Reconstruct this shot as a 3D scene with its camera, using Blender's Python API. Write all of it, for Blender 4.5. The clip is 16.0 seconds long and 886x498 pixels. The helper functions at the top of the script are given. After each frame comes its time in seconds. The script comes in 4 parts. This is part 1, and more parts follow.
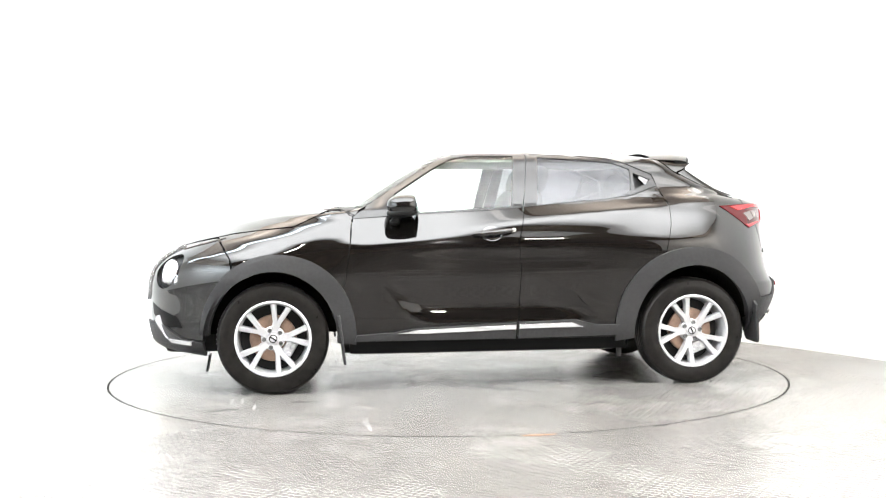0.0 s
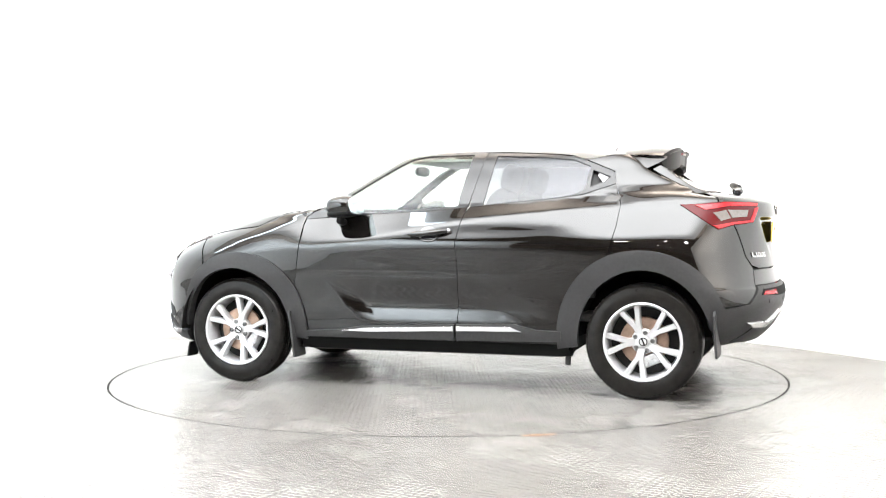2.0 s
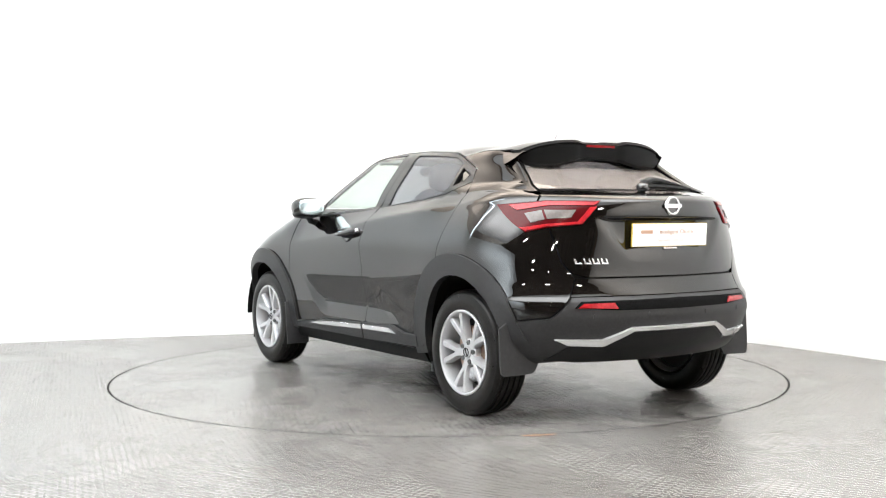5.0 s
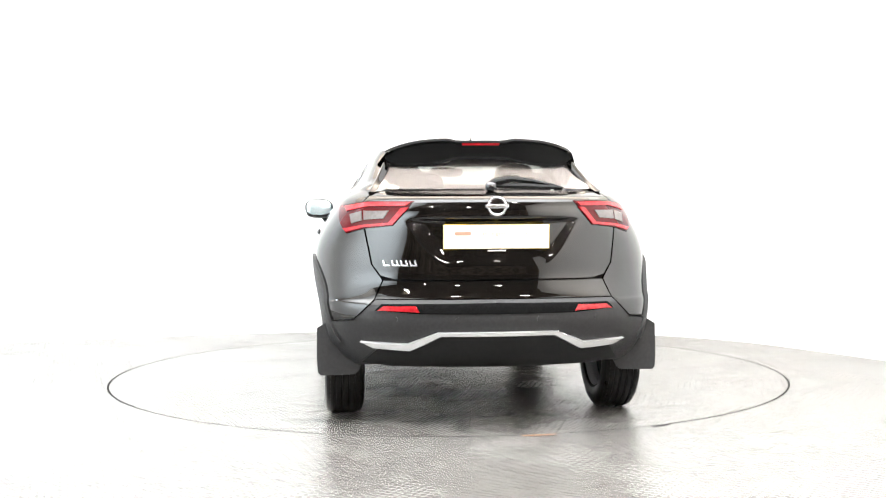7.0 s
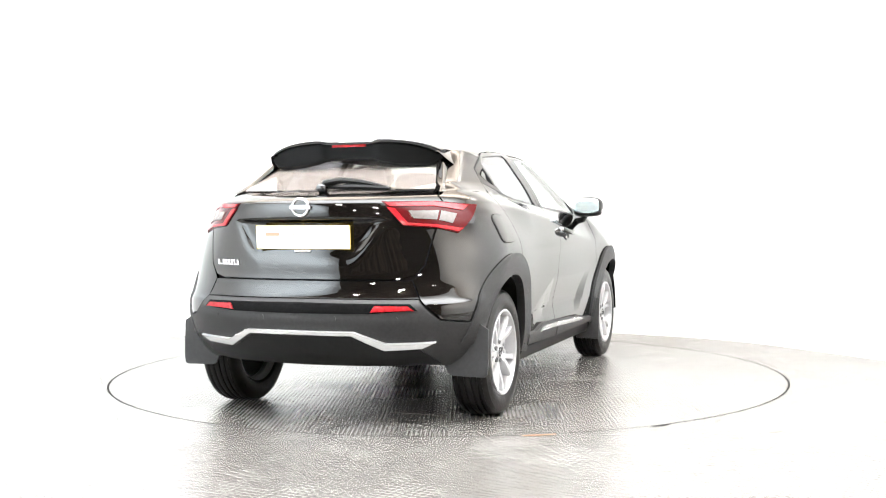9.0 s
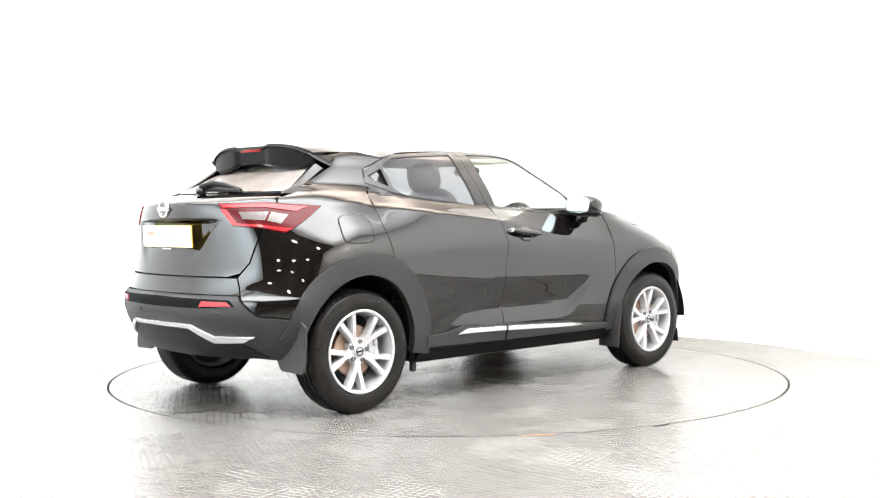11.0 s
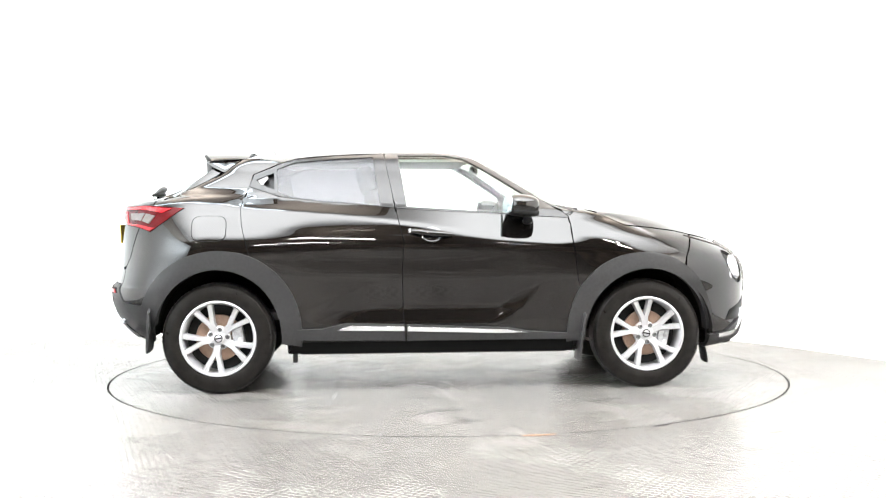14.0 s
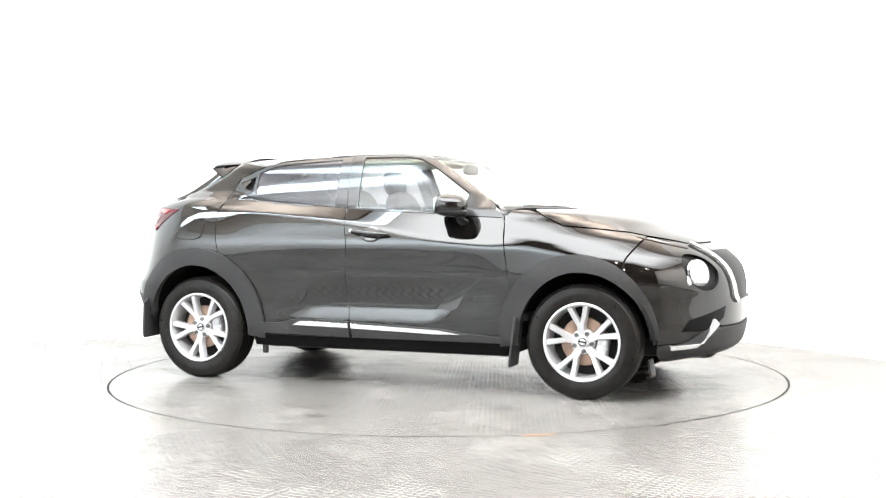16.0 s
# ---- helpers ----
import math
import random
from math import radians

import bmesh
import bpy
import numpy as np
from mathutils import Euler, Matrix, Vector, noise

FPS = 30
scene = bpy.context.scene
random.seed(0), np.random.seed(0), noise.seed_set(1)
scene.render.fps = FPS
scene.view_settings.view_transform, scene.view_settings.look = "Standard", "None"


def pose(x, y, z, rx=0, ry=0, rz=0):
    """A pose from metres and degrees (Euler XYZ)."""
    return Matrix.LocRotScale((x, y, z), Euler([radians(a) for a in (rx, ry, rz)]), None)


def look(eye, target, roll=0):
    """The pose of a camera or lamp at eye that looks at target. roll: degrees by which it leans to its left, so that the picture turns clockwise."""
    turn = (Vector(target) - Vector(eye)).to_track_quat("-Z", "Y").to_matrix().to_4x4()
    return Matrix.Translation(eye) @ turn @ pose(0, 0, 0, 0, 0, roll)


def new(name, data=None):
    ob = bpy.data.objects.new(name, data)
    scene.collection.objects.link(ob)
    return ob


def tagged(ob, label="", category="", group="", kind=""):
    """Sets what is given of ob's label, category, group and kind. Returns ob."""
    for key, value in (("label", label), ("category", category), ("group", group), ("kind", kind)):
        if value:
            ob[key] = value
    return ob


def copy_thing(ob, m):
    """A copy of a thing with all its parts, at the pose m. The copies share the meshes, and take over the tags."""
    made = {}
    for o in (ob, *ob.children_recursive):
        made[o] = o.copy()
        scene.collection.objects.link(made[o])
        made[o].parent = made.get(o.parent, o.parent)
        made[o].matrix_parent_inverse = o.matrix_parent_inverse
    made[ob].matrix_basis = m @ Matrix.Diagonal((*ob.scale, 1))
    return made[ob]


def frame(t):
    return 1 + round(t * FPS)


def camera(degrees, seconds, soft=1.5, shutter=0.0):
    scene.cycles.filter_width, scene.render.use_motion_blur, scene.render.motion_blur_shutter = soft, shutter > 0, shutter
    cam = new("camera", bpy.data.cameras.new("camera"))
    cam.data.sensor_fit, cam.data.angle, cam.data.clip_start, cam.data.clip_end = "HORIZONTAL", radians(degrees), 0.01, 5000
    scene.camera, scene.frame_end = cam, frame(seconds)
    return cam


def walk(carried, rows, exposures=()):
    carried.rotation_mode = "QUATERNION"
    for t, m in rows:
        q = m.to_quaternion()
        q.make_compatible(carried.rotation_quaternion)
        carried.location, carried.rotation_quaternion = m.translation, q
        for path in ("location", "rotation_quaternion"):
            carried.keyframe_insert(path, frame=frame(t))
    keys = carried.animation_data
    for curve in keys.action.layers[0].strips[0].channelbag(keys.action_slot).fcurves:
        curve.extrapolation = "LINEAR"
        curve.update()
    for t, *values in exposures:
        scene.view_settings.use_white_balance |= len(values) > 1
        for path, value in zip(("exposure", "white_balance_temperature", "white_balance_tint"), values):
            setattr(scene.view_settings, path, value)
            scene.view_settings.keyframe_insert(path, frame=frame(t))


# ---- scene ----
# ---- camera: on a tripod, facing a turning table ----
cam = camera(44.46, 16.0, soft=1.15)
EYE = Vector((0.0, -7.488, 1.061))
VIEW = look(EYE, EYE + Vector((-0.0040, 1.0, -0.0285)), -0.30)
EXPOSURES = [(0.0, 0.0), (3.2, 0.0), (5.0, -0.70), (5.8, -0.70), (6.7, -0.13), (7.1, -0.13), (7.6, -0.32), (8.0, -0.42), (8.45, -0.06), (9.2, 0.0), (16.0, 0.0)]
walk(cam, [(0.0, VIEW), (16.0, VIEW)], EXPOSURES)

# ---- world and light ----
world = bpy.data.worlds.new("hall_air")
scene.world = world
world.use_nodes = True
world.node_tree.nodes["Background"].inputs[0].default_value = (0.9, 0.95, 1.0, 1)
world.node_tree.nodes["Background"].inputs[1].default_value = 0.05


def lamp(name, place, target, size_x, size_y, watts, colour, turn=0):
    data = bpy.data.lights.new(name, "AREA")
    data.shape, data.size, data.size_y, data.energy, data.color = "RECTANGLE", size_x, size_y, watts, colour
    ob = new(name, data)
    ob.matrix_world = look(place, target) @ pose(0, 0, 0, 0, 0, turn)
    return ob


# area lamps added out of view to brighten the curved wall
lamp("wall_fill_far_west", (-4.2, -5.8, 3.0), (-5.9, -5.8, 2.6), 5.6, 0.5, 640, (0.82, 0.925, 1.0))
lamp("wall_fill_far_east", (3.5, -5.8, 3.0), (5.1, -5.8, 2.6), 5.6, 0.5, 250, (1.0, 0.93, 0.85))
lamp("wall_fill_west", (-3.2, -0.6, 3.5), (-2.6, 2.6, 1.6), 4.0, 0.5, 190, (0.74, 0.885, 1.0))
lamp("wall_fill_east", (2.2, -0.9, 3.5), (2.2, 2.2, 2.3), 4.0, 0.5, 24, (1.0, 0.96, 0.91))
# unseen uplight added to brighten the ceiling that the car mirrors
lamp("ceiling_fill", (0, 1.1, 3.55), (0, 1.1, 4.2), 6.5, 0.4, 300, (1.0, 0.97, 0.93))


# ---- materials ----
def material(name, colour, rough=0.5, metal=0.0, coat=0.0, spec=0.5, vary=0.0, scale=30.0, bump=0.0, bump_scale=400.0,
             emit=None, strength=0.0, alpha=1.0, rough_vary=0.0):
    m = bpy.data.materials.new(name)
    m.use_nodes = True
    nt = m.node_tree
    b = nt.nodes["Principled BSDF"]
    b.inputs["Base Color"].default_value = (*colour, 1)
    b.inputs["Roughness"].default_value = rough
    b.inputs["Metallic"].default_value = metal
    b.inputs["Coat Weight"].default_value = coat
    b.inputs["Coat Roughness"].default_value = 0.015
    b.inputs["Coat IOR"].default_value = 1.62
    b.inputs["Specular IOR Level"].default_value = spec
    co = nt.nodes.new("ShaderNodeTexCoord")
    if vary or rough_vary:
        n = nt.nodes.new("ShaderNodeTexNoise")
        n.inputs["Scale"].default_value, n.inputs["Detail"].default_value = scale, 6
        nt.links.new(co.outputs["Object"], n.inputs["Vector"])
        if vary:
            r = nt.nodes.new("ShaderNodeValToRGB")
            r.color_ramp.elements[0].position, r.color_ramp.elements[1].position = 0.3, 0.7
            r.color_ramp.elements[0].color = (*[c * (1 - vary) for c in colour], 1)
            r.color_ramp.elements[1].color = (*[min(1, c * (1 + vary)) for c in colour], 1)
            nt.links.new(n.outputs["Fac"], r.inputs[0])
            nt.links.new(r.outputs[0], b.inputs["Base Color"])
        if rough_vary:
            q = nt.nodes.new("ShaderNodeMapRange")
            q.inputs[3].default_value, q.inputs[4].default_value = rough - rough_vary, rough + rough_vary
            nt.links.new(n.outputs["Fac"], q.inputs[0])
            nt.links.new(q.outputs[0], b.inputs["Roughness"])
    if bump:
        n = nt.nodes.new("ShaderNodeTexNoise")
        n.inputs["Scale"].default_value, n.inputs["Detail"].default_value = bump_scale, 3
        k = nt.nodes.new("ShaderNodeBump")
        k.inputs["Strength"].default_value, k.inputs["Distance"].default_value = bump, 0.002
        nt.links.new(co.outputs["Object"], n.inputs["Vector"])
        nt.links.new(n.outputs["Fac"], k.inputs["Height"])
        nt.links.new(k.outputs[0], b.inputs["Normal"])
    if emit:
        b.inputs["Emission Color"].default_value = (*emit, 1)
        b.inputs["Emission Strength"].default_value = strength
    return m


def glass(name, tint, gloss_rough=0.0, low=0.07, painted_haze=0.0, haze_colour=(0.62, 0.54, 0.49)):
    """A thin tinted pane: clear, with a mirror's gloss that grows at a slant."""
    m = bpy.data.materials.new(name)
    m.use_nodes = True
    nt = m.node_tree
    nt.nodes.remove(nt.nodes["Principled BSDF"])
    out = nt.nodes["Material Output"]
    t, g, f, x, p, q = (nt.nodes.new("ShaderNode" + k) for k in ("BsdfTransparent", "BsdfGlossy", "LayerWeight", "MixShader", "Math", "MapRange"))
    t.inputs[0].default_value = (*tint, 1)
    g.inputs["Roughness"].default_value = gloss_rough
    p.operation = "POWER"
    p.inputs[1].default_value = 4.0
    q.inputs[3].default_value, q.inputs[4].default_value = low, 1.0
    nt.links.new(f.outputs["Facing"], p.inputs[0])
    nt.links.new(p.outputs[0], q.inputs[0])
    nt.links.new(q.outputs[0], x.inputs[0])
    nt.links.new(t.outputs[0], x.inputs[1])
    nt.links.new(g.outputs[0], x.inputs[2])
    last = x
    if painted_haze:
        # a thin film of dust on the pane
        # pale diffuse film that paints the pane's reflected haze into its colour
        d, y = nt.nodes.new("ShaderNodeBsdfDiffuse"), nt.nodes.new("ShaderNodeMixShader")
        d.inputs[0].default_value = (*haze_colour, 1)
        n, co = nt.nodes.new("ShaderNodeTexNoise"), nt.nodes.new("ShaderNodeTexCoord")
        n.inputs["Scale"].default_value = 4
        r = nt.nodes.new("ShaderNodeMapRange")
        r.inputs[3].default_value, r.inputs[4].default_value = painted_haze * 0.7, painted_haze * 1.3
        nt.links.new(co.outputs["Object"], n.inputs["Vector"])
        nt.links.new(n.outputs["Fac"], r.inputs[0])
        nt.links.new(r.outputs[0], y.inputs[0])
        nt.links.new(x.outputs[0], y.inputs[1])
        nt.links.new(d.outputs[0], y.inputs[2])
        last = y
    nt.links.new(last.outputs[0], out.inputs[0])
    return m


def floor_material(name, plain):
    """Worn tread plate: rows of short raised bars that lean one way and the other, scuffs, stains and dull patches."""
    m = bpy.data.materials.new(name)
    m.use_nodes = True
    nt = m.node_tree
    b = nt.nodes["Principled BSDF"]
    link = nt.links.new
    co = nt.nodes.new("ShaderNodeTexCoord")

    def calc(op, a, c=0.0):
        n = nt.nodes.new("ShaderNodeMath")
        n.operation = op
        for i, v in enumerate((a, c)):
            if isinstance(v, (int, float)):
                n.inputs[i].default_value = v
            else:
                link(v, n.inputs[i])
        return n.outputs[0]

    def noise_of(scale, detail, stretch=(1, 1, 1)):
        mp = nt.nodes.new("ShaderNodeMapping")
        mp.inputs["Scale"].default_value = stretch
        link(co.outputs["Object"], mp.inputs[0])
        n = nt.nodes.new("ShaderNodeTexNoise")
        n.inputs["Scale"].default_value, n.inputs["Detail"].default_value = scale, detail
        link(mp.outputs[0], n.inputs["Vector"])
        return n.outputs["Fac"]

    def ramp(fac, lo, hi, a, c):
        n = nt.nodes.new("ShaderNodeMapRange")
        for i, v in enumerate((lo, hi, a, c)):
            n.inputs[i + 1].default_value = v
        link(fac, n.inputs[0])
        return n.outputs[0]

    turn = nt.nodes.new("ShaderNodeMapping")
    turn.inputs["Rotation"].default_value = (0, 0, radians(-19.3))
    turn.inputs["Scale"].default_value = (1, 1, 1)
    link(co.outputs["Object"], turn.inputs[0])
    sep = nt.nodes.new("ShaderNodeSeparateXYZ")
    link(turn.outputs[0], sep.inputs[0])
    x, y = calc("DIVIDE", sep.outputs[0], 0.056), calc("DIVIDE", sep.outputs[1], 0.023)
    x = calc("ADD", x, calc("MULTIPLY", calc("FLOOR", y), 0.5))
    fx, fy = calc("ABSOLUTE", calc("SUBTRACT", calc("FRACT", x), 0.5)), calc("ABSOLUTE", calc("SUBTRACT", calc("FRACT", y), 0.5))
    bar = calc("MULTIPLY", ramp(fx, 0.36, 0.47, 1.0, 0.0), ramp(fy, 0.10, 0.40, 1.0, 0.0))
    worn = noise_of(0.9, 5)
    height = calc("MULTIPLY", bar, ramp(worn, 0.35, 0.65, 0.55, 1.0))
    fine = noise_of(260, 3)
    bumpn = nt.nodes.new("ShaderNodeBump")
    bumpn.inputs["Strength"].default_value, bumpn.inputs["Distance"].default_value = 0.5, 0.002
    link(calc("ADD", height, calc("MULTIPLY", fine, 0.08)), bumpn.inputs["Height"])
    link(bumpn.outputs[0], b.inputs["Normal"])
    mixc = nt.nodes.new("ShaderNodeValToRGB")
    e = mixc.color_ramp.elements
    e[0].position, e[1].position = 0.32, 0.7
    e[0].color, e[1].color = (0.100, 0.095, 0.089, 1), (0.182, 0.173, 0.163, 1)
    stain = calc("ADD", calc("MULTIPLY", noise_of(0.8, 8), 0.55), calc("MULTIPLY", noise_of(14, 6), 0.45))
    link(stain, mixc.inputs[0])
    link(mixc.outputs[0], b.inputs["Base Color"])
    scuff = noise_of(1.6, 7)
    link(calc("ADD", ramp(scuff, 0.3, 0.7, 0.16, 0.27), calc("MULTIPLY", bar, 0.05)), b.inputs["Roughness"])
    b.inputs["Metallic"].default_value = 0.0
    b.inputs["Specular IOR Level"].default_value = 0.46
    if plain:
        # oily tyre stains and pale scrapes on the deck
        dark = ramp(calc("MULTIPLY", noise_of(3.2, 7, (1, 1.6, 1)), ramp(noise_of(0.8, 2), 0.4, 0.6, 0.8, 1.05)), 0.54, 0.66, 0.0, 0.75)
        pale = ramp(noise_of(2.4, 9, (7, 0.6, 1)), 0.66, 0.72, 0.0, 0.6)
        col = mixc.outputs[0]
        for fac, c in ((dark, (0.040, 0.038, 0.036, 1)), (pale, (0.32, 0.31, 0.30, 1))):
            mx = nt.nodes.new("ShaderNodeMix")
            mx.data_type = "RGBA"
            link(fac, mx.inputs[0])
            link(col, mx.inputs[6])
            mx.inputs[7].default_value = c
            col = mx.outputs[2]
        link(col, b.inputs["Base Color"])
    return m


PAINT = material("black_paint", (0.0042, 0.0037, 0.0034), 0.3, 0.0, 1.0, 0.0, 0.15, 900)
CLAD = material("dark_grain_plastic", (0.027, 0.0265, 0.027), 0.48, 0, 0, 0.30, 0.12, 60, 0.25, 900)
# shade under spoiler and sill and in front openings put into this black
SHADEBLACK = material("shaded_black", (0.0035, 0.0035, 0.0035), 0.4, spec=0.08)
MESHBLACK = material("black_honeycomb", (0.004, 0.004, 0.004), 0.7, spec=0.06, vary=0.5, scale=120)
BLACK = material("black_plastic", (0.005, 0.005, 0.005), 0.42, spec=0.25, vary=0.2, scale=40)
FRAMEBLACK = material("satin_black_frame", (0.010, 0.010, 0.0105), 0.38, spec=0.3, coat=0.35, vary=0.1)
GLOSSBLACK = material("gloss_black_trim", (0.008, 0.008, 0.009), 0.12, coat=1.0)
LINER = material("felt_liner", (0.007, 0.0065, 0.006), 0.9, spec=0.1, vary=0.4, scale=50, bump=0.5, bump_scale=300)
TYRE = material("tyre_rubber", (0.0085, 0.0076, 0.0068), 0.32, spec=0.17, vary=0.35, scale=25, bump=0.2, bump_scale=500, rough_vary=0.12)
ALLOY = material("silver_alloy", (0.48, 0.48, 0.49), 0.36, 0.45, 0.3, vary=0.04, scale=120)
CHROME = material("chrome", (0.80, 0.80, 0.81), 0.22, 0.85)
SATIN = material("satin_silver", (0.74, 0.74, 0.75), 0.26, 0.65, vary=0.04)
RUSTDISC = material("brake_disc_steel", (0.30, 0.205, 0.155), 0.42, 0.7, vary=0.25, scale=20)
NUT = material("dark_wheel_nut", (0.16, 0.16, 0.16), 0.4, 0.7)
CASTING = material("grey_casting", (0.42, 0.42, 0.43), 0.5, 0.6, vary=0.2, scale=60)
REDLENS = material("red_lens", (0.30, 0.010, 0.014), 0.18, coat=0.15, spec=0.3, vary=0.25, scale=50)
DARKRED = material("deep_red_lens", (0.060, 0.003, 0.004), 0.14, coat=0.06, spec=0.15)
CLEARLENS = material("clear_lens", (0.10, 0.085, 0.08), 0.25, 0.0, 0.15, vary=0.12, scale=70)
LAMPGLASS = material("headlamp_reflector", (0.42, 0.43, 0.45), 0.10, 0.9, 0.5)
PLATE = material("plate_white", (0.88, 0.87, 0.85), 0.35, vary=0.03)
PLATEYELLOW = material("plate_yellow_edge", (0.62, 0.42, 0.04), 0.4)
PRINT = material("brown_print", (0.42, 0.25, 0.17), 0.5)
PRINTPALE = material("pale_print", (0.70, 0.62, 0.57), 0.5)
SEATCLOTH = material("dark_seat_cloth", (0.11, 0.11, 0.112), 0.85, vary=0.25, scale=90, bump=0.4, bump_scale=700)
HEADLINE = material("pale_headlining", (0.62, 0.61, 0.58), 0.9, vary=0.06)
REARPANE = glass("rear_window_pane", (0.66, 0.64, 0.63), low=0.25, painted_haze=0.2)
PANE = glass("clear_pane", (0.80, 0.87, 0.83), low=0.045)
PRIVACY = glass("grey_tinted_pane", (0.26, 0.257, 0.28), low=0.05, painted_haze=0.055, haze_colour=(0.50, 0.52, 0.58))
MIRRORGLASS = material("mirror_glass", (0.72, 0.84, 0.86), 0.12, 0.75)
SHELL = material("inner_shell_black", (0.010, 0.010, 0.010), 0.7)
FLOOR = floor_material("worn_tread_plate", False)
TABLE = floor_material("turntable_tread_plate", True)
WALL = material("white_wall_paint", (0.86, 0.86, 0.85), 0.6, vary=0.02, scale=2, bump=0.05, bump_scale=60)
HALLWALL = material("brown_hall_cladding", (0.50, 0.37, 0.28), 0.7, vary=0.4, scale=1.3, bump=0.2, bump_scale=20)
HALLROOF = material("dark_hall_roof", (0.30, 0.225, 0.175), 0.8, vary=0.3, scale=2)
GAP = material("dark_joint", (0.015, 0.014, 0.013), 0.8, vary=0.3)
LAMPFACE = material("hall_lamp_face", (0.9, 0.9, 0.9), 0.5, emit=(1.0, 0.94, 0.86), strength=600)
LEDPANEL = material("light_ceiling_cloth", (0.9, 0.9, 0.9), 0.6, emit=(0.975, 0.988, 1.0), strength=1.0)
nt = LEDPANEL.node_tree
co, sep = nt.nodes.new("ShaderNodeTexCoord"), nt.nodes.new("ShaderNodeSeparateXYZ")
nt.links.new(co.outputs["Generated"], sep.inputs[0])
fade = []
for axis, edge in ((0, 0.20), (1, 0.30)):
    # the cloth's glow is faded towards its rim to soften its reflected edge
    q = [nt.nodes.new("ShaderNodeMath") for _ in range(2)]
    q[0].operation, q[1].operation = "SUBTRACT", "ABSOLUTE"
    q[0].inputs[1].default_value = 0.5
    r = nt.nodes.new("ShaderNodeMapRange")
    r.interpolation_type = "SMOOTHSTEP"
    for k, v in enumerate((0.5, 0.5 - edge, 0.0, 1.0)):
        r.inputs[k + 1].default_value = v
    nt.links.new(sep.outputs[axis], q[0].inputs[0])
    nt.links.new(q[0].outputs[0], q[1].inputs[0])
    nt.links.new(q[1].outputs[0], r.inputs[0])
    fade.append(r.outputs[0])
mul, top = nt.nodes.new("ShaderNodeMath"), nt.nodes.new("ShaderNodeMapRange")
mul.operation = "MULTIPLY"
top.inputs[3].default_value, top.inputs[4].default_value = 1.2, 13.0
nt.links.new(fade[0], mul.inputs[0])
nt.links.new(fade[1], mul.inputs[1])
nt.links.new(mul.outputs[0], top.inputs[0])
nt.links.new(top.outputs[0], nt.nodes["Principled BSDF"].inputs["Emission Strength"])


# ---- mesh helpers ----
def smooth_table(points, n=400):
    """A smooth, monotone-safe curve through a few (a, b) pairs, as a table for np.interp."""
    a, b = np.array([q[0] for q in points], float), np.array([q[1] for q in points], float)
    h, dl = np.diff(a), np.diff(b) / np.diff(a)
    m = np.zeros(len(a))
    m[0], m[-1] = dl[0], dl[-1]
    for i in range(1, len(a) - 1):
        if dl[i - 1] * dl[i] > 0:
            w1, w2 = 2 * h[i] + h[i - 1], h[i] + 2 * h[i - 1]
            m[i] = (w1 + w2) / (w1 / dl[i - 1] + w2 / dl[i])
    xs = np.linspace(a[0], a[-1], n)
    i = np.clip(np.searchsorted(a, xs) - 1, 0, len(h) - 1)
    t = (xs - a[i]) / h[i]
    ys = ((1 + 2 * t) * (1 - t) ** 2 * b[i] + t * (1 - t) ** 2 * h[i] * m[i]
          + t * t * (3 - 2 * t) * b[i + 1] + t * t * (t - 1) * h[i] * m[i + 1])
    return lambda q: np.interp(q, xs, ys)


def mesh_of(name, verts, faces, mat, smooth=True):
    me = bpy.data.meshes.new(name)
    me.from_pydata([tuple(v) for v in verts], [], faces)
    me.materials.append(mat)
    if smooth:
        me.polygons.foreach_set("use_smooth", [True] * len(me.polygons))
    me.update()
    return me


def place_part(name, me, parent, label=""):
    ob = new(name, me)
    ob.parent = parent
    if label:
        tagged(ob, label)
    return ob


def part(name, bm, mat, parent=None, label="", smooth=True, angle=35):
    """Links a bmesh as one mesh object under a thing or a part."""
    bmesh.ops.recalc_face_normals(bm, faces=bm.faces)
    me = bpy.data.meshes.new(name)
    bm.to_mesh(me)
    bm.free()
    me.materials.append(mat)
    if smooth:
        me.polygons.foreach_set("use_smooth", [True] * len(me.polygons))
        me.set_sharp_from_angle(angle=radians(angle))
    ob = new(name, me)
    if parent:
        ob.parent = parent
    if label:
        tagged(ob, label)
    return ob


def box(bm, m, sx, sy, sz, bevel=0.0, seg=2):
    """A bevelled block of full size sx, sy, sz at the pose m."""
    g = bmesh.ops.create_cube(bm, size=1, matrix=m @ Matrix.Diagonal((sx, sy, sz, 1)))
    if bevel:
        es = list({e for v in g["verts"] for e in v.link_edges})
        bmesh.ops.bevel(bm, geom=es, offset=bevel, segments=seg, affect="EDGES", profile=0.6)
    return bm


def block(m, sx, sy, sz, bevel=0.0, seg=2):
    return box(bmesh.new(), m, sx, sy, sz, bevel, seg)


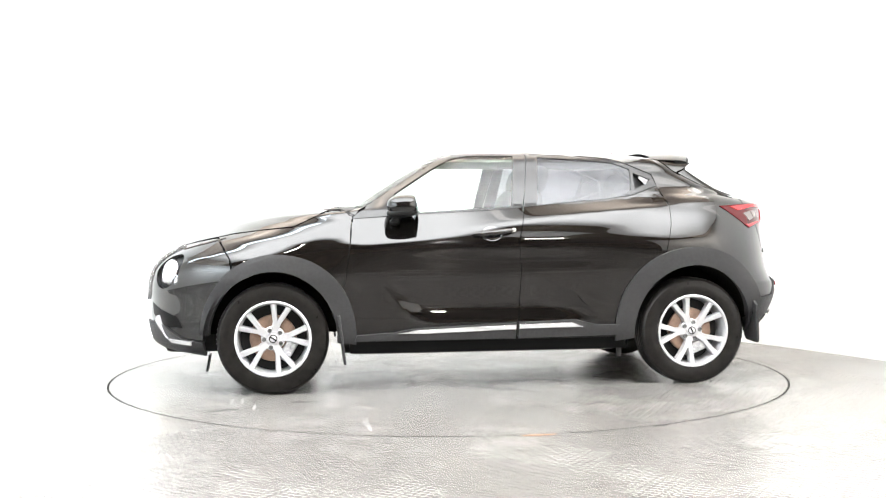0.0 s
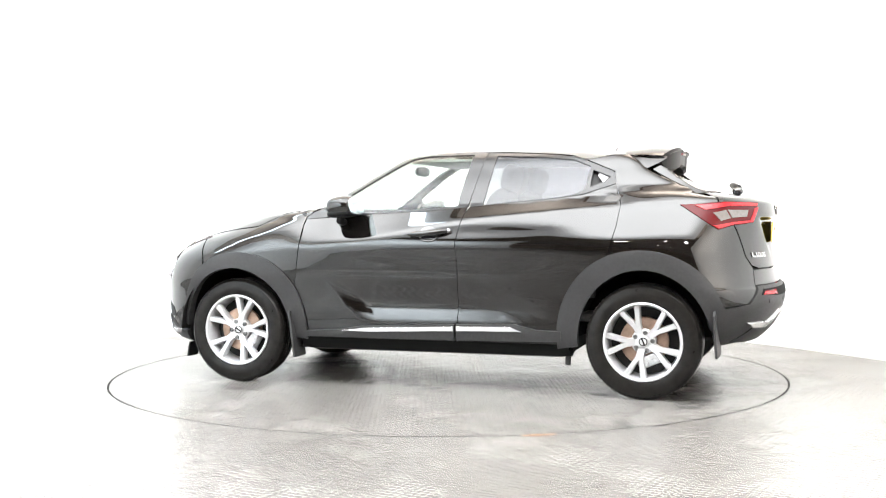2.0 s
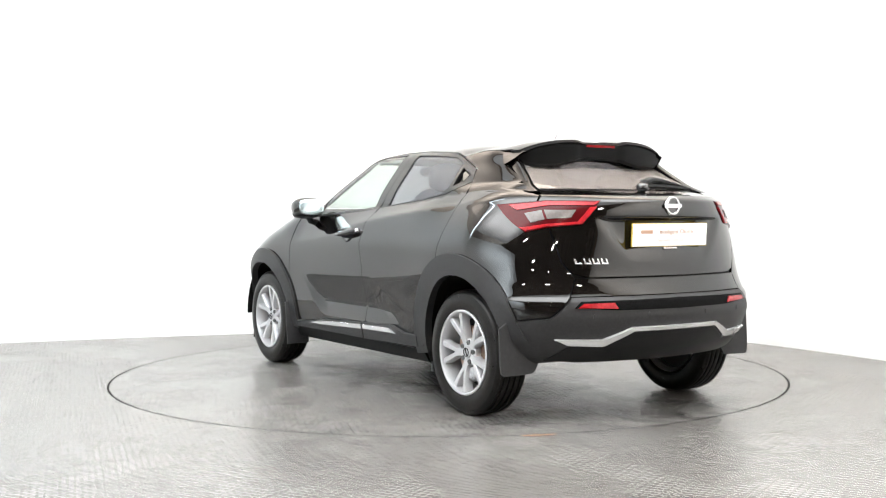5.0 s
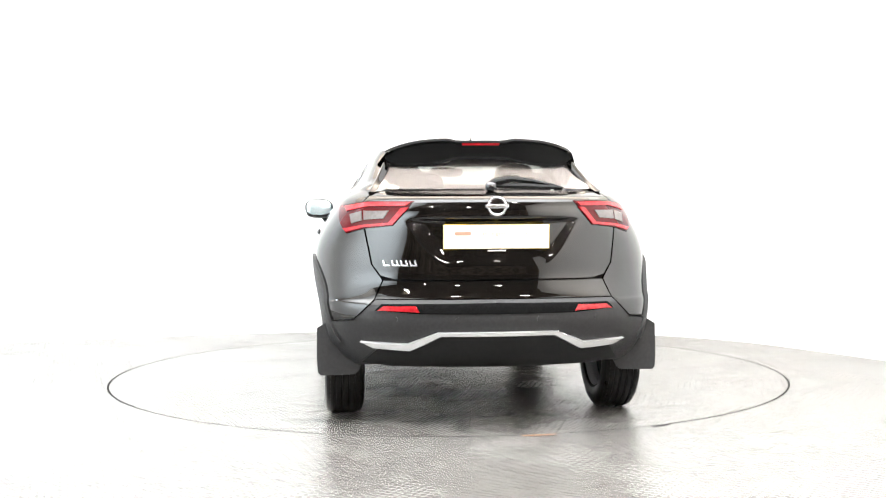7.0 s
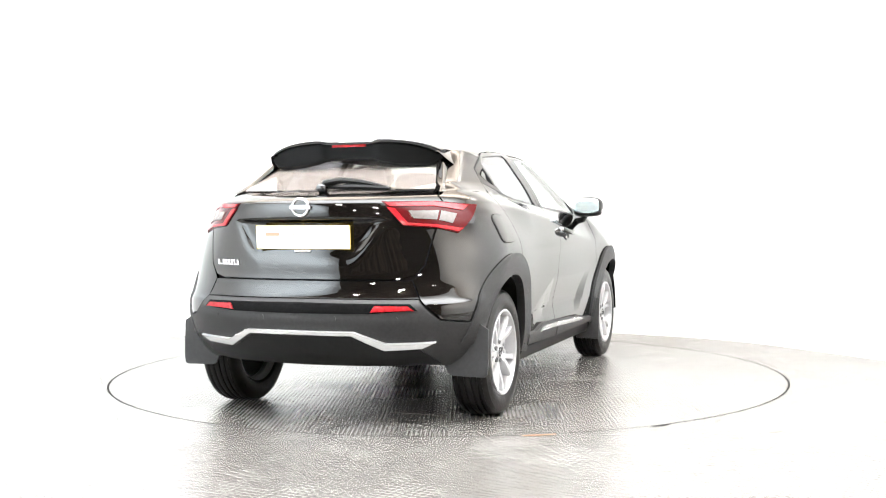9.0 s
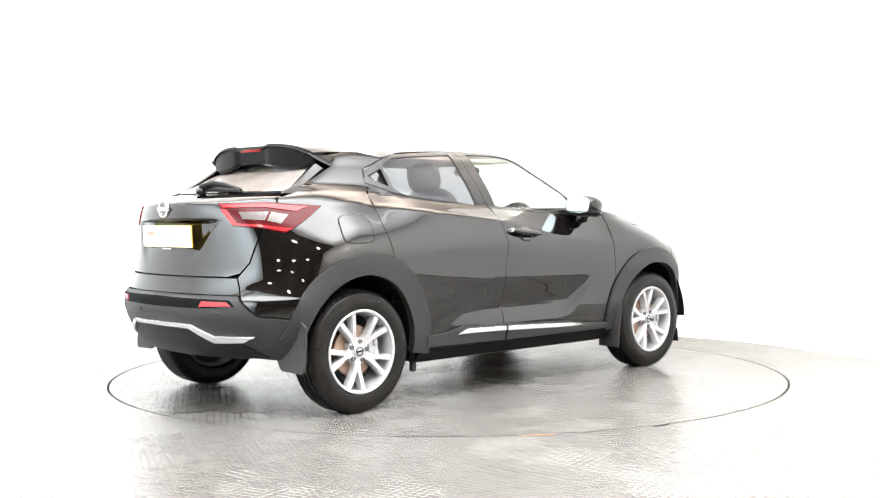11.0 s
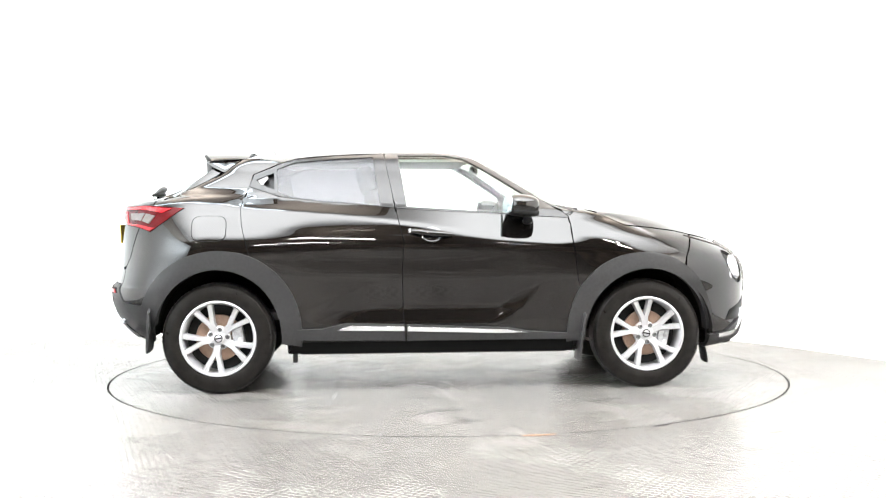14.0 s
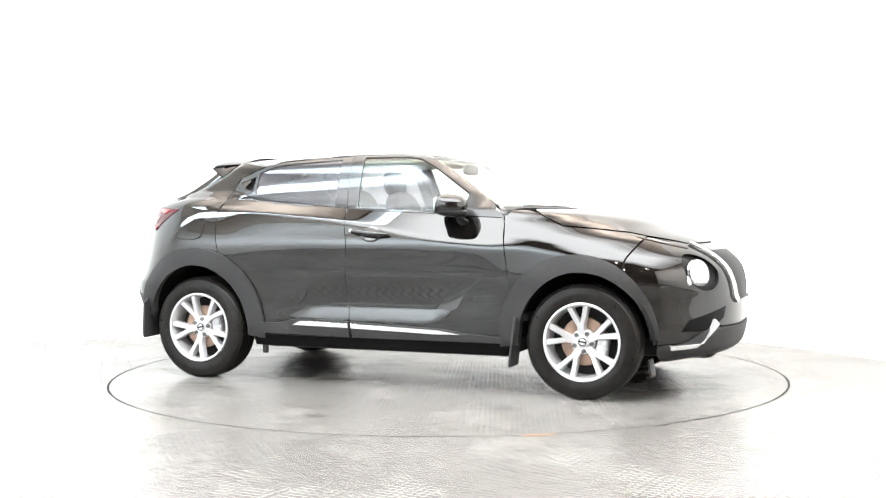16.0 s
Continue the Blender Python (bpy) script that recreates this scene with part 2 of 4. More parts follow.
def pillow(bm, m, sx, sy, sz, power=3.0, nu=20, nv=12):
    """A soft rounded block (a superellipsoid) of full size sx, sy, sz."""
    def p(c):
        return math.copysign(abs(c) ** (2 / power), c)
    rows = []
    for j in range(1, nv):
        b = -math.pi / 2 + math.pi * j / nv
        rows.append([bm.verts.new(m @ Vector((sx / 2 * p(math.cos(b)) * p(math.cos(a)), sy / 2 * p(math.cos(b)) * p(math.sin(a)),
                     sz / 2 * p(math.sin(b))))) for a in (2 * math.pi * i / nu for i in range(nu))])
    lo, hi = bm.verts.new(m @ Vector((0, 0, -sz / 2))), bm.verts.new(m @ Vector((0, 0, sz / 2)))
    for i in range(nu):
        k = (i + 1) % nu
        bm.faces.new((lo, rows[0][k], rows[0][i]))
        bm.faces.new((hi, rows[-1][i], rows[-1][k]))
        for a, b in zip(rows, rows[1:]):
            bm.faces.new((a[i], a[k], b[k], b[i]))
    return bm


def lathe(bm, profile, n=64, m=Matrix.Identity(4)):
    """Turns (radius, y) pairs round the y axis."""
    rings = [[bm.verts.new(m @ Vector((r * math.cos(2 * math.pi * i / n), y, r * math.sin(2 * math.pi * i / n)))) for i in range(n)]
             for r, y in profile]
    for a, b in zip(rings, rings[1:]):
        for i in range(n):
            k = (i + 1) % n
            bm.faces.new((a[i], a[k], b[k], b[i]))
    return bm


def tube(bm, pts, r, n=10, flat=1.0):
    """A round bar along a line of points, closed at its ends."""
    pts = [Vector(q) for q in pts]
    rings = []
    for i, q in enumerate(pts):
        d = (pts[min(i + 1, len(pts) - 1)] - pts[max(i - 1, 0)]).normalized()
        s = d.cross(Vector((0, 0, 1)))
        s = s.normalized() if s.length > 1e-4 else Vector((1, 0, 0))
        u = s.cross(d)
        rr = r[i] if isinstance(r, (list, tuple)) else r
        rings.append([bm.verts.new(q + rr * (math.cos(a) * s + flat * math.sin(a) * u)) for a in (2 * math.pi * k / n for k in range(n))])
    for a, b in zip(rings, rings[1:]):
        for i in range(n):
            k = (i + 1) % n
            bm.faces.new((a[i], a[k], b[k], b[i]))
    bm.faces.new(rings[0][::-1])
    bm.faces.new(rings[-1])
    return bm


def prism(bm, outline, y0, y1, m=Matrix.Identity(4)):
    """A slab between y0 and y1 with the (x, z) outline."""
    a = [bm.verts.new(m @ Vector((x, y0, z))) for x, z in outline]
    b = [bm.verts.new(m @ Vector((x, y1, z))) for x, z in outline]
    bm.faces.new(a)
    bm.faces.new(b[::-1])
    for i in range(len(a)):
        k = (i + 1) % len(a)
        bm.faces.new((a[i], b[i], b[k], a[k]))
    return bm


# ---- the photo bay ----
TABLE_R = 2.246


def ring_mesh(r0, r1, z, n=160, rings=1, ease=1.0):
    bm = bmesh.new()
    rows = []
    for j in range(rings + 1):
        r = r0 + (r1 - r0) * (j / rings) ** ease
        rows.append([bm.verts.new((r * math.cos(2 * math.pi * i / n), r * math.sin(2 * math.pi * i / n), z)) for i in range(n)])
    for a, b in zip(rows, rows[1:]):
        for i in range(n):
            k = (i + 1) % n
            bm.faces.new((a[i], b[i], b[k], a[k]))
    return bm


floor = part("floor", ring_mesh(TABLE_R + 0.013, 36.0, -0.006, 160, 7, 1.6), FLOOR, smooth=False)
tagged(floor, "worn grey steel tread-plate floor of a photo bay", "floor", kind="structure")


def sheets(bm, x0, x1, nx, y0, y1, ny, mat, parent, gap=0.0015):
    """Cuts a flat mesh into rectangular steel sheets with fine joints."""
    for ix in range(nx):
        for iy in range(ny):
            c = bm.copy()
            xa, xb = x0 + (x1 - x0) * ix / nx + gap, x0 + (x1 - x0) * (ix + 1) / nx - gap
            ya, yb = y0 + (y1 - y0) * iy / ny + gap, y0 + (y1 - y0) * (iy + 1) / ny - gap
            for co, no in (((xa, 0, 0), (-1, 0, 0)), ((xb, 0, 0), (1, 0, 0)), ((0, ya, 0), (0, -1, 0)), ((0, yb, 0), (0, 1, 0))):
                bmesh.ops.bisect_plane(c, geom=c.verts[:] + c.edges[:] + c.faces[:], plane_co=co, plane_no=no, clear_outer=True)
            if len(c.faces):
                part("steel_sheet", c, mat, parent, smooth=False)
            else:
                c.free()
    bm.free()


sheets(ring_mesh(TABLE_R + 0.013, 11.0, 0.0, 160, 5, 1.6), -6.0, 6.0, 5, -7.6, 3.2, 4, FLOOR, floor, 0.0006)
pit = bmesh.new()
lathe(pit, [(TABLE_R - 0.05, 0.045), (TABLE_R + 0.0125, 0.045), (TABLE_R + 0.0125, 0.0)], 160, pose(0, 0, 0, -90))
for v in pit.verts:
    v.co.z = -abs(v.co.z)
tagged(part("floor_joint", pit, GAP, smooth=False), "dark recessed joint round the turntable", "floor joint", kind="structure")


def wall_line():
    """The plan of the curved white wall, from its west end to its east end."""
    px = smooth_table([(-3, -5.3), (-2, -5.8), (-1, -6.1), (-0.5, -6.0), (0, -5.4), (1, -3.87), (2, -1.23), (2.5, 0.0), (3, 1.0), (3.5, 1.85), (4, 2.44), (4.5, 2.87), (5, 3.2), (6, 4.1), (7, 4.9), (8, 5.1), (9, 5.0)])
    py = smooth_table([(-3, -9.6), (-2, -5.4), (-1, -1.6), (-0.5, -0.1), (0, 1.0), (1, 1.83), (2, 2.62), (2.5, 2.76), (3, 2.62), (3.5, 2.2), (4, 1.72), (4.5, 1.05), (5, 0.42), (6, -1.4), (7, -3.6), (8, -6.2), (9, -9.6)])
    return [(float(px(t)), float(py(t))) for t in np.linspace(-3, 9, 221)]


WALL_PLAN = wall_line()
bm = bmesh.new()
front = [[bm.verts.new((x, y, z)) for x, y in WALL_PLAN] for z in (-0.02, 0.01, 1.0, 2.0, 3.0, 4.2)]
back = []
for z in (-0.02, 4.2):
    row = []
    for i, (x, y) in enumerate(WALL_PLAN):
        a, b = WALL_PLAN[max(i - 1, 0)], WALL_PLAN[min(i + 1, len(WALL_PLAN) - 1)]
        d = Vector((b[0] - a[0], b[1] - a[1])).normalized()
        row.append(bm.verts.new((x - d.y * 0.12, y + d.x * 0.12, z)))
    back.append(row)
strips = front + back[::-1] + [front[0]]
for a, b in zip(strips, strips[1:]):
    for i in range(len(a) - 1):
        bm.faces.new((a[i], a[i + 1], b[i + 1], b[i]))
tagged(part("wall_curved", bm, WALL, angle=50), "seamless white curved studio wall behind the turntable", "wall", kind="structure")

bm = block(pose(0, -3.0, 3.72), 8.2, 5.2, 0.06, 0.01)
tagged(part("ceiling_light_frame", bm, HALLROOF), "large overhead light ceiling above the turntable", "ceiling light", kind="structure")
bm = block(pose(0, -3.0, 3.66), 8.0, 5.0, 0.04, 0.005)
tagged(part("light_ceiling", bm, LEDPANEL), "glowing white cloth light panel above the turntable", "ceiling light", kind="structure")

for nm, m, sx, sy, sz in (("wall_south", pose(0, -31.1, 3), 30, 0.2, 6), ("wall_west", pose(-14.9, -10, 3), 0.2, 42, 6),
                          ("wall_east", pose(14.9, -10, 3), 0.2, 42, 6), ("wall_north", pose(0, 11, 3), 30, 0.2, 6)):
    tagged(part(nm, block(m, sx, sy, sz), HALLWALL), "dim brown hall wall behind the photo bay", "wall", kind="structure")
BAYROOF = material("warm_bay_ceiling", (0.72, 0.635, 0.565), 0.8, vary=0.08, scale=1.5)
tagged(part("ceiling_bay", block(pose(0, -1.2, 4.28), 12.6, 9.6, 0.12), BAYROOF), "warm beige ceiling over the photo bay", "ceiling", kind="structure")
tagged(part("ceiling", block(pose(0, -10, 6.1), 30, 42, 0.2), HALLROOF), "dark hall roof", "ceiling", kind="structure")


def hall_lamp():
    root = new("hall_lamp")
    part("housing", block(pose(0, 0, 0.05), 0.80, 0.16, 0.06, 0.012), HALLROOF, root)
    part("lamp_face", block(pose(0, 0, 0.01), 0.74, 0.09, 0.03, 0.006), LAMPFACE, root)
    return tagged(root, "white strip lamp fixed under the dark hall roof", "ceiling lamp", "hall lamps")


first = hall_lamp()
first.matrix_basis = pose(-4.8, -11.0, 5.92)
for ix in range(3):
    for iy in range(2):
        if ix or iy:
            copy_thing(first, pose(-4.8 + 4.8 * ix, -11.0 - 7.5 * iy, 5.92))

TAPE = material("orange_tape", (0.34, 0.19, 0.11), 0.6, vary=0.2, scale=40)


def joint_piece(name, a0, a1, r, width, mat, label, category):
    """A thin curved sliver lying along the turntable's joint."""
    bm = bmesh.new()
    rows = []
    for i in range(13):
        f = i / 12
        a, w = radians(a0 + (a1 - a0) * f), width * (0.35 + 0.65 * math.sin(math.pi * f))
        rows.append([bm.verts.new((q * math.cos(a), q * math.sin(a), z)) for q, z in ((r, 0.0), (r, 0.003), (r + w, 0.003), (r + w, 0.0))])
    for a, b in zip(rows, rows[1:]):
        for i in range(4):
            bm.faces.new((a[i], a[(i + 1) % 4], b[(i + 1) % 4], b[i]))
    bm.faces.new(rows[0])
    bm.faces.new(rows[-1])
    return tagged(part(name, bm, mat, smooth=False), label, category)


joint_piece("tape_strip", -80.9, -76.5, TABLE_R + 0.016, 0.014, TAPE, "short strip of orange tape on the floor beside the turntable", "tape")
# raised dark sliver that stands in for a dent at the joint
joint_piece("joint_chip", -62.8, -59.7, TABLE_R + 0.014, 0.020, GAP, "dark sliver for a chipped dent along the turntable joint", "scrap")

turntable = new("turntable")
tagged(turntable, "round steel turntable flush with the floor", "turntable")
bm = ring_mesh(0.001, TABLE_R - 0.002, -0.005, 160, 1)
edge = [v for v in bm.verts if v.co.xy.length > TABLE_R - 0.004]
low = {v: bm.verts.new((v.co.x, v.co.y, -0.035)) for v in edge}
for e in [e for e in bm.edges if e.verts[0] in low and e.verts[1] in low]:
    a, b = e.verts
    bm.faces.new((a, b, low[b], low[a]))
deck = part("deck", bm, GAP, turntable, "dark steel deck under the sheets", smooth=False)
sheets(ring_mesh(0.001, TABLE_R, 0.0, 160, 2), -TABLE_R, TABLE_R, 3, -TABLE_R, TABLE_R, 2, TABLE, turntable, 0.0008)

# ---- the car: x ahead, y to its left, z up, hubs at x = +-1.318 ----
car = new("car")
tagged(car, "black compact crossover car with silver alloy wheels on the turntable", "car")
HUB_X, HUB_Y, TYRE_R = 1.318, 0.82, 0.338

side_prof = smooth_table([(0.15, 0.76), (0.22, 0.785), (0.33, 0.82), (0.45, 0.838), (0.60, 0.85), (0.75, 0.864), (0.88, 0.864), (0.95, 0.856), (1.0, 0.842),
                          (1.05, 0.818), (1.10, 0.780), (1.135, 0.742), (1.20, 0.712), (1.27, 0.672), (1.355, 0.615), (1.445, 0.548), (1.49, 0.44)])
rear_x = smooth_table([(0.15, -1.70), (0.25, -1.82), (0.33, -1.94), (0.40, -2.01), (0.50, -2.065), (0.57, -2.083), (0.635, -2.075), (0.66, -2.056), (0.70, -2.044),
                       (0.74, -2.036), (0.80, -2.030), (0.95, -2.028), (1.08, -2.032), (1.14, -2.025), (1.17, -1.97), (1.19, -1.85),
                       (1.205, -1.75), (1.25, -1.60), (1.35, -1.39), (1.43, -1.27), (1.49, -1.14)])
front_x = smooth_table([(0.15, 1.70), (0.215, 1.86), (0.26, 2.05), (0.30, 2.10), (0.48, 2.13), (0.63, 2.13), (0.74, 2.11), (0.82, 2.05), (0.88, 1.96), (0.933, 1.87), (0.99, 1.72),
                        (1.058, 1.54), (1.085, 1.39), (1.105, 1.19), (1.120, 1.02), (1.132, 0.94), (1.24, 0.73), (1.37, 0.515), (1.465, 0.325), (1.49, 0.14)])
rear_len = smooth_table([(0.15, 0.45), (0.6, 0.46), (0.75, 0.55), (0.95, 0.66), (1.14, 0.70), (1.2, 0.46), (1.3, 0.27), (1.49, 0.22)])
front_len = smooth_table([(0.15, 0.70), (0.6, 0.80), (0.9, 0.80), (1.05, 0.75), (1.12, 0.36), (1.49, 0.32)])
REAR_N, FRONT_N = 2.15, 2.4


def bell(v, mid, half):
    return np.exp(-((v - mid) / half) ** 2)


low_prof = smooth_table([(0.15, 0.76), (0.22, 0.785), (0.33, 0.82), (0.45, 0.838), (0.60, 0.85), (0.75, 0.864), (0.85, 0.867), (0.92, 0.863), (1.0, 0.851), (1.07, 0.832), (1.15, 0.800), (1.30, 0.72)])
crease_z = smooth_table([(-2.2, 1.150), (-1.35, 1.150), (-1.10, 1.128), (-0.24, 1.045), (0.56, 0.915), (0.85, 0.895), (2.3, 0.895)])
waist_z = smooth_table([(-2.2, 1.205), (-1.2, 1.205), (-0.7, 1.160), (-0.2, 1.135), (0.7, 1.118), (2.3, 1.118)])


def half_width(x, z):
    low = 1 / (1 + np.exp((z - 1.11) / 0.012))
    drop = 0.115 * np.clip((x - 0.75) / 0.8, 0, 1) ** 1.3 * low * np.clip((z - 0.6) / 0.3, 0, 1)
    wing = side_prof(z + drop)
    # flank below the slanting shoulder crease, and the shelf above it up to the windows
    zs, zt = crease_z(x), waist_z(x)
    y0, y1 = low_prof(zs), side_prof(zt)
    shelf = y0 + (y1 - y0) * (z - zs) / (zt - zs)
    k = 0.0045
    flank = -k * np.logaddexp(-low_prof(z) / k, -shelf / k)
    flank = np.where(z < zt, flank, side_prof(z))
    f = np.clip((x - 0.70) / 0.35, 0, 1)
    f = f * f * (3 - 2 * f)
    w = flank * (1 - f) + wing * f
    w = w + 0.020 * bell(x, 1.32, 0.42) * bell(z, 0.72, 0.22) + 0.024 * bell(x, -1.30, 0.45) * bell(z, 0.80, 0.22)
    # the scoop in the lower doors, with a crisp upper line and a slanted front end
    top = 0.69 - 0.19 * np.clip((-0.30 - x) / 0.5, 0, 1)
    end = np.clip((0.52 + 0.9 * (z - 0.5) - x) / 0.13, 0, 1) * np.clip((x + 0.86) / 0.4, 0, 1)
    w = w - 0.022 * end * np.clip((top - z) / 0.15, 0, 1) * np.clip((z - 0.42) / 0.08, 0, 1) + 0.010 * bell(x, -0.2, 0.8) * bell(z, 0.90, 0.06)
    # the rear haunch leans in up to the shoulder
    lean = np.clip((-0.75 - x) / 0.45, 0, 1)
    w = w - 0.030 * lean * lean * (3 - 2 * lean) * np.clip((z - 0.88) / 0.25, 0, 1) ** 2 * np.clip((1.215 - z) / 0.07, 0, 1)
    # the cabin narrows towards the tail
    w = w - 0.065 * np.clip((-0.95 - x) / 0.5, 0, 1) ** 1.2 * np.clip((z - 1.19) / 0.06, 0, 1)
    return w + 0.010 * bell(x, -1.4, 0.5) * bell(z, 0.93, 0.14)


def end_table(n):
    a = np.linspace(0, 1, 600)
    al = a * np.pi / 2
    y, x = np.sin(al) ** (2 / n), 1 - np.cos(al) ** (2 / n)
    s = np.concatenate([[0], np.cumsum(np.hypot(np.diff(y) * 0.85, np.diff(x) * 0.7))])
    return s, y, x


SR, YR, XR = end_table(REAR_N)
SF, YF, XF = end_table(FRONT_N)
_, YB, XB = end_table(5.0)
S1 = SR[-1]
S2 = S1 + 2.7
S3 = S2 + SF[-1]


def shell(s, z):
    """The outer skin's left half: s runs along the girth from the middle of the tail to the middle of the nose, z is the height."""
    s, z = np.asarray(s, float), np.asarray(z, float)
    zc = np.clip(z, 0.15, 1.49)
    xr, xf, lr, lf = rear_x(zc), front_x(zc), rear_len(zc), front_len(zc)
    boxy = np.clip((zc - 1.17) / 0.08, 0, 1)
    boxy = boxy * boxy * (3 - 2 * boxy)
    er = np.interp(s, SR, YR) * (1 - boxy) + np.interp(s, SR, YB) * boxy
    br = np.interp(s, SR, XR) * (1 - boxy) + np.interp(s, SR, XB) * boxy
    ef, bf = np.interp(S3 - s, SF, YF), np.interp(S3 - s, SF, XF)
    mid = np.clip((s - S1) / (S2 - S1), 0, 1)
    x = np.where(s < S1, xr + lr * br, np.where(s > S2, xf - lf * bf, (xr + lr) * (1 - mid) + (xf - lf) * mid))
    e = np.where(s < S1, er, np.where(s > S2, ef, 1.0))
    y = half_width(x, zc) * e
    # the number plate's recess and the lip over it
    rec = 1 / (1 + np.exp((np.abs(y) - 0.335 - (zc - 0.95) * 0.65) / 0.016)) * 1 / (1 + np.exp((zc - 1.052) / 0.004)) * 1 / (1 + np.exp((0.885 - zc) / 0.030))
    x = np.where(s < S1, x + 0.026 * rec, x)
    return np.stack([x, y, z], -1)


def skin_normal(s, z):
    e = 2e-3
    a = shell(np.clip(s + e, 0, S3), z) - shell(np.clip(s - e, 0, S3), z)
    b = shell(s, z + e) - shell(s, z - e)
    n = np.cross(b, a)
    n /= np.linalg.norm(n, axis=-1)[..., None] + 1e-12
    return n


def to_s(kind, a, z):
    """The girth coordinate of a point given by its x on the flank ('s') or its y on the tail ('r') or nose ('f')."""
    if kind == "g":
        return a
    lo, hi = {"s": (0, S3), "r": (0, S1), "f": (S2, S3)}[kind]
    for _ in range(40):
        c = (lo + hi) / 2
        v = shell(c, z)[1 if kind != "s" else 0]
        if (v < a) != (kind == "f"):
            lo = c
        else:
            hi = c
    return (lo + hi) / 2


def inside(poly, q):
    px, pz = poly[:, 0], poly[:, 1]
    ok = np.zeros(len(q), bool)
    for i in range(len(poly)):
        x0, z0, x1, z1 = px[i - 1], pz[i - 1], px[i], pz[i]
        if z0 == z1:
            continue
        cut = (z0 > q[:, 1]) != (z1 > q[:, 1])
        ok ^= cut & (q[:, 0] < x0 + (q[:, 1] - z0) / (z1 - z0) * (x1 - x0))
    return ok


def outline_of(points, step=0.03):
    """Turns ('s', x, z) style points into a fine outline in the skin's own (s, z) plane; a plain (x, z) pair lies on the flank."""
    pts = [q if isinstance(q[0], str) else ("s", *q) for q in points]
    out = []
    for i, (k, a, z) in enumerate(pts):
        k2, a2, z2 = pts[(i + 1) % len(pts)]
        s, s2 = to_s(k, a, z), to_s(k2, a2, z2)
        n = max(1, int(math.hypot(s2 - s, z2 - z) / step))
        for j in range(n):
            f = j / n
            if k == k2 and k != "g":
                out.append((to_s(k, a + (a2 - a) * f, z + (z2 - z) * f), z + (z2 - z) * f))
            else:
                out.append((s + (s2 - s) * f, z + (z2 - z) * f))
    return np.array(out)


def shrink(poly, gap):
    area = np.sum(poly[:, 0] * np.roll(poly[:, 1], -1) - poly[:, 1] * np.roll(poly[:, 0], -1))
    d = np.roll(poly, -1, 0) - np.roll(poly, 1, 0)
    n = np.stack([-d[:, 1], d[:, 0]], 1) / (np.linalg.norm(d, axis=1)[:, None] + 1e-9) * np.sign(area)
    out = poly + n * gap
    mid = (poly[:, 0] < 1e-4) | (poly[:, 0] > S3 - 1e-4)
    out[mid, 0] = poly[mid, 0]
    out[:, 0] = np.clip(out[:, 0], 0, S3)
    return out


